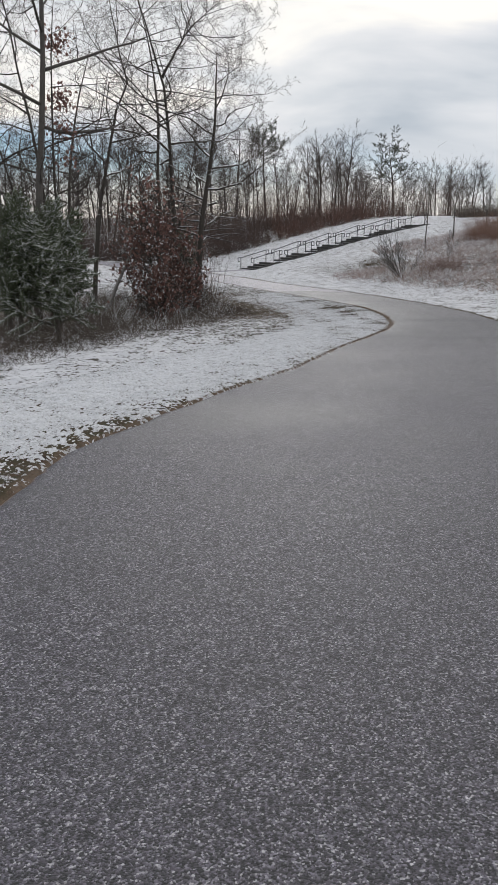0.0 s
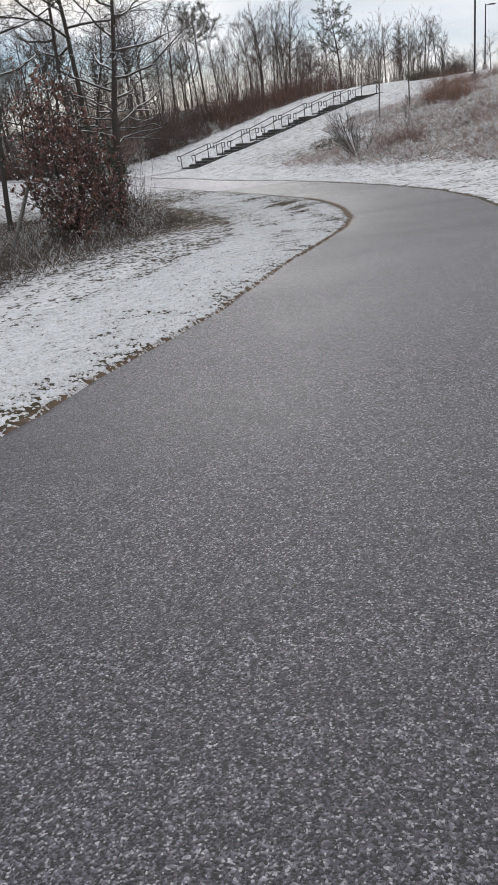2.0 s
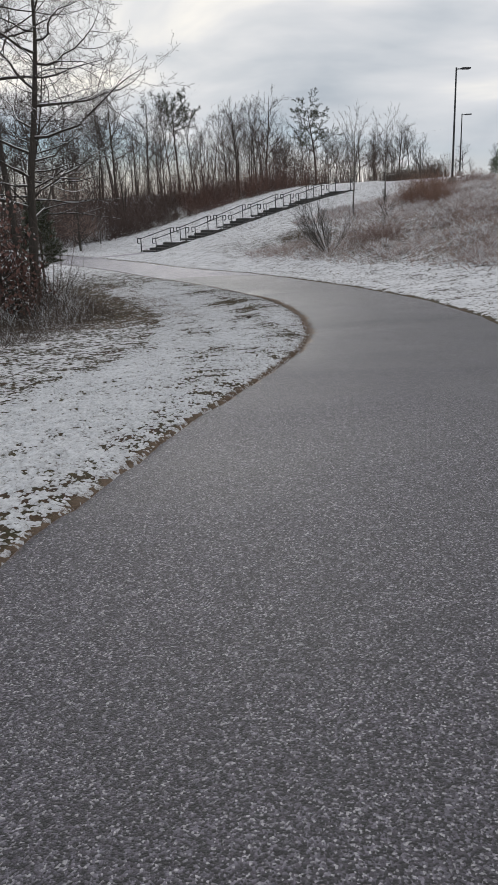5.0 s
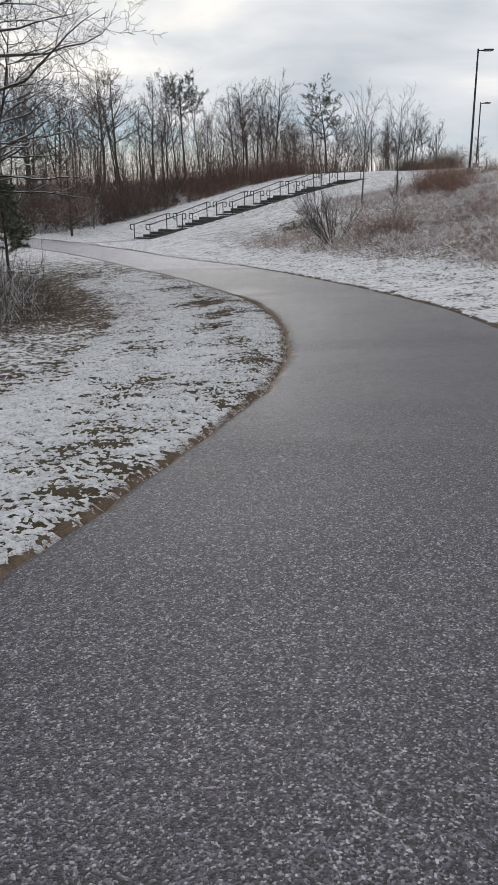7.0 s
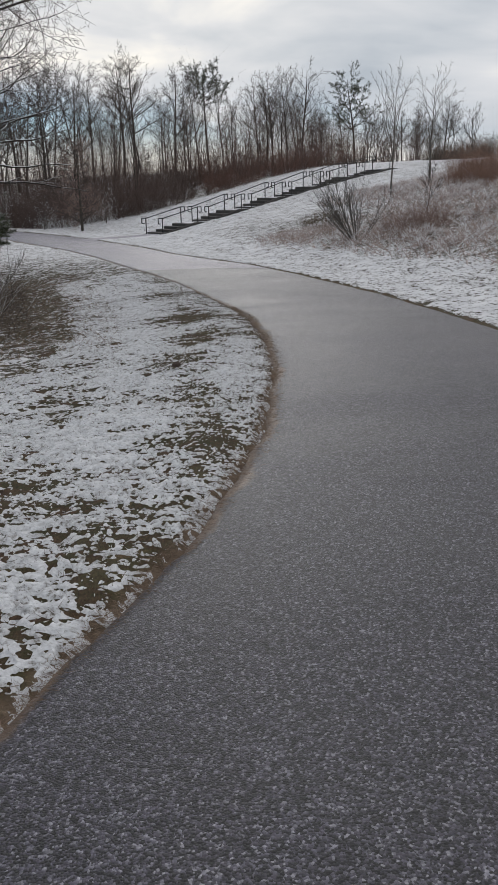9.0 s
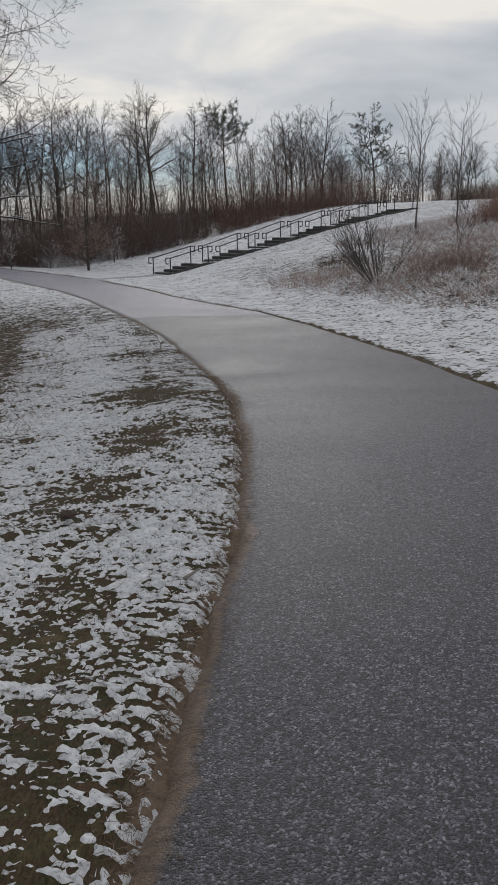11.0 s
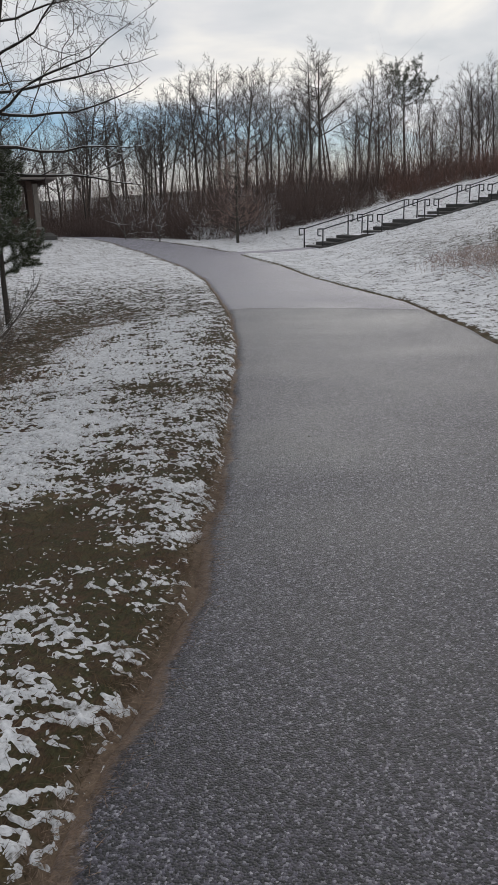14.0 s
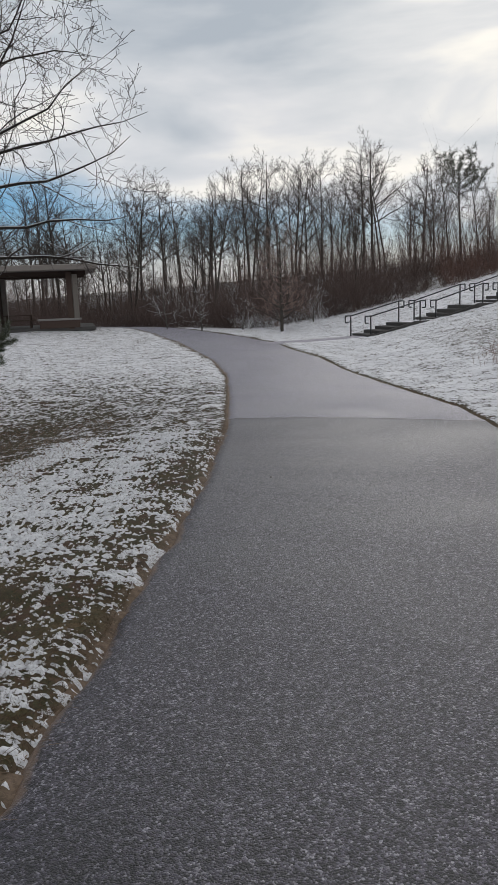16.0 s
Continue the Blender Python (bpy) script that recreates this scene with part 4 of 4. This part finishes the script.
for _ in range(620):
    y = rb.uniform(11.5, 37)
    x = float(np.interp(y, [8, 12.3, 17.3, 20.6, 24, 26.5, 30, 34, 40], [-6, -4.2, -2.7, -1.7, -0.95, -0.45, -1.1, -2.1, -6])) - 5.5 * rb.random() ** 1.3
    edge_pts.append((x, y))
thicket("brush", "tangled grey-brown twigs and stems of a snowy thicket", edge_pts, 0.72, BRUSH_GREY, 63, 7, 0.0055, 1.35)
thicket("brush", "tall thin brown stems standing in the thicket", tall_pts, 2.3, BRUSH_GREY, 69, 5, 0.007, 0.35)
sn = [(random.Random(k).uniform(-9.5, -3.5), random.Random(k + 40).uniform(69.5, 71.0)) for k in range(26)]
thicket("brush", "low brush along the woods coated in snow", sn, 0.9, SNOW, 70, 8, 0.006, 1.3)
thicket("brush", "twigs of the thicket coated in snow", edge_pts[::2], 0.7, SNOW, 68, 4, 0.0045, 1.1)

# ---- hillside growth ----
def bare_bush(x, y, seed, tall, stems, label):
    rng = random.Random(seed)
    all_lines = []
    for s in range(stems):
        a = rng.random() * 6.28
        k = rng.uniform(0.4, 1.5)
        lines = grow(rng, tall * rng.uniform(0.6, 1.0), 0.022, lean=(k * math.cos(a), k * math.sin(a)), first=0.25, n1=7, spread=0.55, levels=2, reach=0.4, wob=0.12, kids=(4, 3))
        all_lines += [l for lev in lines for l in lev]
    v, f = tubes(all_lines, 4)
    ob = tagged(new("bush", mesh_of("bush", v, f, BARK_GREY)), label, "bush")
    stand(ob, x, y)


bare_bush(-2.5, 34.6, 72, 1.5, 6, "thin bare shrub with snow-dusted stems beside the dip")
bare_bush(8.0, 40.9, 71, 3.1, 22, "many-stemmed bare grey-brown bush on the slope")
SAPLINGS = [(11.6, 52.4, 5.2, 81), (13.75, 53.7, 4.8, 82), (17.2, 58.0, 3.4, 83), (10.4, 41.4, 1.9, 84)]
for x, y, tall, sd in SAPLINGS:
    t, _ = tree("slender bare sapling on the grassy slope", group="saplings on the slope", bark=BARK_GREY, seed=sd, tall=tall, r0=0.05 if tall > 2 else 0.02, first=0.33, n1=14, spread=0.62, levels=3, reach=0.42, wob=0.14, kids=(5, 4))
    stand(t, x, y)

rg = np.random.default_rng(3)
n = 90000
gxs, gys = rg.uniform(4, 32, n), rg.uniform(14, 62, n)
w = gxs - curve_x(TOE, gys)
clump = np.array([noise.noise((a * 0.55, b * 0.55, 4.0)) for a, b in zip(gxs, gys)])
keep = (w > 1.6 + 0.9 * clump) & (rg.random(n) < 0.32 + 0.9 * np.clip(clump + 0.25, 0, 1)) & ((gys < 46) | (w > 7 + (gys - 46) * 0.35))
gxs, gys, clump = gxs[keep], gys[keep], clump[keep]
b = np.column_stack([gxs, gys, height(gxs, gys) - 0.02])
h = rg.uniform(0.15, 0.5, len(b)) * (0.8 + 1.0 * np.clip(clump, 0, 1))
t = b + np.column_stack([rg.normal(size=(len(b), 2)) * 0.9 * h[:, None], h])
frost = rg.random(len(b)) < 0.3
v, f = spikes(b[frost], t[frost] + np.array([0, 0, 0.01]), 0.013, rg)
tagged(new("frosted_grass", mesh_of("frosted_grass", v, f, SNOW)), "grass blades on the slope coated in snow", "frosted grass", kind="stuff")
b, t = b[~frost], t[~frost]
v, f = spikes(b, t, 0.012, rg)
tagged(new("dry_grass", mesh_of("dry_grass", v, f, DRY)), "matted tan and rose dry grass through thin snow", "dry grass", kind="stuff")


def tussocks(count, seed):
    """Clumps of long bent grass on the slope, the upper blades laden with snow."""
    nr = np.random.default_rng(seed)
    dry_b, dry_t, white_b, white_t = [], [], [], []
    while len(dry_b) < count:
        y = nr.uniform(22, 60)
        x = nr.uniform(6, 24)
        past = x - float(curve_x(TOE, y))
        if past < 1.9 or noise.noise((x * 0.35, y * 0.3, 11.0)) < -0.12 or (y > 44 and past < 8) or (x < 8.6 and y > 36):
            continue
        size = nr.uniform(0.28, 0.8)
        m = int(90 + 130 * size)
        a = nr.uniform(0, 6.28, m)
        out = size * nr.uniform(0.1, 0.7, m)
        base = np.column_stack([x + np.cos(a) * out * 0.5, y + np.sin(a) * out * 0.5])
        base = np.column_stack([base, height(base[:, 0], base[:, 1]) + size * 0.4 * (1 - out / size)])
        tip = base + np.column_stack([np.cos(a) * out * 0.4 + nr.normal(size=m) * 0.08, np.sin(a) * out * 0.4 + nr.normal(size=m) * 0.08, size * nr.uniform(-0.05, 0.35, m)])
        snowy = nr.random(m) < 0.42
        dry_b.append(base[~snowy])
        dry_t.append(tip[~snowy])
        white_b.append(base[snowy] + np.array([0, 0, 0.03]))
        white_t.append(tip[snowy] * 0.75 + base[snowy] * 0.25 + np.array([0, 0, 0.04]))
    v, f = spikes(np.concatenate(dry_b), np.concatenate(dry_t), 0.008, nr)
    tagged(new("tussocks", mesh_of("tussocks", v, f, DRY)), "clumps of bent rose-tan grass on the slope", "grass", kind="stuff")
    v, f = spikes(np.concatenate(white_b), np.concatenate(white_t), 0.012, nr)
    tagged(new("tussock_snow", mesh_of("tussock_snow", v, f, SNOW)), "snow lying on bent grass clumps of the slope", "snow", kind="stuff")


tussocks(680, 23)
rh = random.Random(31)


def patch(n, x, y, rx, ry):
    return [(x + rx * math.sqrt(q) * math.cos(a), y + ry * math.sqrt(q) * math.sin(a)) for q, a in ((rh.random(), rh.uniform(0, 6.28)) for _ in range(n))]


thicket("brush", "tan and rust bramble beside the bare bush", patch(60, 9.7, 39.8, 0.9, 1.3), 1.05, BRAMBLE, 64, 10, 0.005, 0.9)
thicket("brush", "low reddish bramble on the snowy slope", patch(70, 11.4, 32.0, 1.3, 2.4), 0.6, BRAMBLE, 74, 10, 0.005, 1.1)
thicket("brush", "low reddish bramble on the snowy slope", patch(60, 14.6, 40.5, 2.2, 2.0), 0.7, BRAMBLE, 75, 9, 0.006, 1.1)
thicket("brush", "upright dry weed stalks on the snowy slope", patch(110, 6.3, 44.6, 1.5, 2.4), 0.5, DRY, 76, 5, 0.005, 0.35)
thicket("brush", "strip of darker uncut grass across the slope", patch(110, 7.7, 48.0, 0.7, 3.4), 0.16, LAWN, 77, 9, 0.006, 1.2)
thicket("brush", "rust-orange dry broom on the upper slope", patch(130, 15.2, 50.8, 1.05, 2.6), 1.5, BRAMBLE_RUST, 65, 10, 0.006, 0.75)
thicket("brush", "low tan scrub along the hill crest", patch(160, 21.5, 62.0, 3.5, 3.0), 0.8, BRAMBLE, 66, 8, 0.009, 0.8)
thicket("brush", "dark leafless hedge beyond the hill crest", patch(150, 22.6, 77.0, 3.0, 1.5), 2.0, BRUSH_GREY, 78, 8, 0.013, 0.8)

# ---- street lamps ----
def street_lamp(x, y, top):
    z = float(height(x, y))
    h = top - z
    root = tagged(new("street_lamp"), "tall dark steel parking-lot lamp post with a flat head", "street lamp", "lamp posts on the hill")
    root.matrix_world = pose(x, y, z)
    bm = bmesh.new()
    bmesh.ops.create_cone(bm, cap_ends=True, segments=16, radius1=0.26, radius2=0.24, depth=0.7, matrix=Matrix.Translation((0, 0, 0.2)))
    part("base", bm, STONE, root, "round concrete footing")
    bm = bmesh.new()
    bmesh.ops.create_cone(bm, cap_ends=True, segments=12, radius1=0.075, radius2=0.05, depth=h - 0.4, matrix=Matrix.Translation((0, 0, 0.4 + (h - 0.4) / 2)))
    part("pole", bm, METAL, root)
    bm = bmesh.new()
    add_box(bm, (0.3, 0.06, 0.06), Matrix.Translation((0.2, 0, h - 0.1)), 0.01)
    part("arm", bm, METAL, root)
    bm = bmesh.new()
    add_box(bm, (0.62, 0.34, 0.1), Matrix.Translation((0.62, 0, h - 0.07)), 0.03)
    head = part("head", bm, METAL, root)
    bm = bmesh.new()
    add_box(bm, (0.44, 0.24, 0.02), Matrix.Translation((0.64, 0, h - 0.13)), 0.004)
    part("lens", bm, LENS, head, "unlit glass lens")


street_lamp(20.4, 61.4, 8.9)
street_lamp(30.1, 86.9, 8.5)

# ---- picnic pavilion ----
def pavilion():
    root = tagged(new("pavilion"), "open picnic pavilion with flat roof and stone pillars", "pavilion")
    gz = float(height(-19.0, 65.5))
    root.matrix_world = pose(-17.1, 65.6, gz - 0.05, 0, 0, 29)
    def box(name, mat, size, at, bevel=0.01, label=""):
        bm = bmesh.new()
        add_box(bm, size, Matrix.Translation(at), bevel)
        return part(name, bm, mat, root, label)
    box("floor_slab", TREAD, (10.5, 6.5, 0.2), (-4.2, 3.0, 0.08), 0.02)
    box("roof", FASCIA, (11.5, 8.0, 0.3), (-4.45, 2.7, 3.45), 0.03, "weathered flat roof with pale fascia")
    box("beam", TIMBER, (10.2, 0.2, 0.26), (-4.4, 0.5, 3.17))
    box("beam", TIMBER, (10.2, 0.2, 0.26), (-4.4, 5.6, 3.17))
    for x in (0.0, -4.3, -8.6):
        for y in (0.0, 5.6):
            box("pillar", TIMBER, (0.3, 0.55, 3.12), (x - 0.26, y, 1.66))
            box("pillar_facing", FASCIA, (0.3, 0.5, 3.0), (x + 0.06, y, 1.6), 0.03, "pale stone pillar face")
    box("low_wall", TIMBER, (2.2, 0.4, 0.42), (-0.9, -0.1, 0.38))
    box("wall_cap", STONE, (2.4, 0.5, 0.1), (-0.9, -0.1, 0.64), 0.015)
    return root


PAV = pavilion()


def picnic_table(x, y, turn):
    root = tagged(new("picnic_table"), "dark timber picnic table with benches under the pavilion", "picnic table", "pavilion tables")
    root.matrix_world = PAV.matrix_world @ pose(x, y, 0.18, 0, 0, turn)
    for k in range(4):
        bm = bmesh.new()
        add_box(bm, (1.8, 0.18, 0.04), Matrix.Translation((0, -0.29 + k * 0.193, 0.74)), 0.006)
        part("plank", bm, TIMBER, root)
    for s in (-1, 1):
        bm = bmesh.new()
        add_box(bm, (1.8, 0.26, 0.04), Matrix.Translation((0, s * 0.7, 0.44)), 0.006)
        part("bench", bm, TIMBER, root)
        for k in (-1, 1):
            bm = bmesh.new()
            add_box(bm, (0.08, 0.06, 0.84), Matrix.Translation((s * 0.65, k * 0.42, 0.37)) @ pose(0, 0, 0, k * 22, 0, 0), 0.005)
            part("leg", bm, TIMBER, root)
        bm = bmesh.new()
        add_box(bm, (0.05, 1.5, 0.08), Matrix.Translation((s * 0.65, 0, 0.40)), 0.005)
        part("crossbar", bm, TIMBER, root)


picnic_table(-3.2, 1.6, 0)
picnic_table(-6.4, 2.0, 8)

# ---- lawn detail close to the path ----
rl = np.random.default_rng(5)
n = 46000
ys = np.where(rl.random(n) < 0.6, rl.uniform(17, 30, n), rl.uniform(4, 38, n))
d = 0.02 + 2.6 * rl.random(n) ** 1.7
xs = curve_x(LEFT, ys) - d
keep = rl.random(n) < 0.35 + 0.65 * smooth(15, 24, ys)
xs, ys, d = xs[keep], ys[keep], d[keep]
b = np.column_stack([xs, ys, ground_at(xs, ys)])
h = rl.uniform(0.01, 0.03, len(b))
t = b + np.column_stack([rl.normal(size=(len(b), 2)) * 0.8 * h[:, None], h])
v, f = spikes(b, t, 0.0015, rl)
tagged(new("lawn_grass", mesh_of("lawn_grass", v, f, LAWN)), "short dormant lawn grass poking through the snow", "grass", kind="stuff")


# frayed thatch lying over the edge of the asphalt
n = 14000
ys = rl.uniform(5, 36, n)
ys = np.where(((ys < 16) & (rl.random(n) < 0.35)) | ((ys > 27) & (rl.random(n) < 0.75)), rl.uniform(15, 27, n), ys)
xs = curve_x(LEFT, ys) + rl.normal(size=n) * (0.022 + 0.03 * smooth(16, 19, ys) * (1 - smooth(25, 28, ys))) + 0.02
b = np.column_stack([xs, ys, np.maximum(ground_at(xs, ys), level(ys) + 0.012) + rl.uniform(0.0, 0.012, n)])
t = b + np.column_stack([rl.normal(size=n) * 0.026, rl.normal(size=n) * 0.024, rl.uniform(-0.006, 0.008, n)])
v, f = spikes(b, t, 0.0011, rl)
tagged(new("thatch", mesh_of("thatch", v, f, THATCH)), "brown dead grass fraying over the asphalt edge", "dead grass", kind="stuff")

# ---- pale dead stem leaning in the thicket ----
nr = random.Random(12)
p, d, line = Vector((0, 0, -0.1)), Vector((0.5, 0.25, 1.0)).normalized(), []
for k in range(9):
    line.append((p.copy(), 0.075 - 0.005 * k))
    d = (d + Vector((nr.uniform(-1, 1), nr.uniform(-1, 1), 0)) * 0.06).normalized()
    p = p + d * 0.36
v, f = tubes([line], 8)
ob = tagged(new("dead_stem", mesh_of("dead_stem", v, f, STONE, True)), "pale barkless dead stem leaning in the thicket", "dead tree")
stand(ob, -4.85, 25.0)
crest = evergreen("dark evergreen shrub on the hill crest", 1.9, 35, 0.5, per=90, snowy=0.05, length=0.13, thick=0.014, n1=26)
stand(crest, 28.5, 73.0)


# ---- small litter on the path ----
def pebble(x, y, r, mat, label, category, name, seed):
    rng = random.Random(seed)
    bm = bmesh.new()
    bmesh.ops.create_icosphere(bm, subdivisions=1, radius=r)
    for q in bm.verts:
        q.co.x *= rng.uniform(0.8, 1.3)
        q.co.z *= 0.55
    me = bpy.data.meshes.new(name)
    bm.to_mesh(me)
    bm.free()
    me.materials.append(mat)
    ob = tagged(new(name, me), label, category, "litter on the path")
    ob.matrix_world = pose(x, y, float(level(y)) + 0.04 + r * 0.25, 0, 0, rng.uniform(0, 360))


rp = random.Random(77)
for k in range(26):
    y = rp.uniform(4, 33)
    xl, xr = float(curve_x(LEFT, y)), float(curve_x(RIGHT, y))
    pebble(rp.uniform(xl + 0.3, xr - 0.3), y, rp.uniform(0.006, 0.012), STONE, "small pale pebble lying on the asphalt", "pebble", "pebble", k)


def pale_stick(x, y, turn):
    rng = random.Random(5)
    line = [(Vector((0.03 * k - 0.06, rng.uniform(-0.008, 0.008), 0.01)), 0.008 - 0.001 * k) for k in range(5)]
    v, f = tubes([line], 6)
    ob = tagged(new("stick", mesh_of("stick", v, f, FASCIA, True)), "short pale broken stick at the path edge", "stick")
    ob.matrix_world = pose(x, y, float(level(y)) + 0.03, 0, 0, turn)


pale_stick(3.62, 21.0, 55)
# dark lump added in place of a small bird beside the path
pebble(2.9, 21.8, 0.05, TIMBER, "small dark lump standing in for a bird in the snow", "clod", "clod", 301)

n = 9000
ys = rl.uniform(24, 37.5, n)
xs = curve_x(LEFT, ys) - rl.uniform(1.8, 5.6, n)
b = np.column_stack([xs, ys, ground_at(xs, ys) - 0.004])
h = rl.uniform(0.02, 0.075, n)
t = b + np.column_stack([rl.normal(size=(n, 2)) * 0.9 * h[:, None], h])
v, f = spikes(b, t, 0.004, rl)
tagged(new("swale_grass", mesh_of("swale_grass", v, f, THATCH)), "tufty tan grass in the snowy dip beside the path", "grass", kind="stuff")
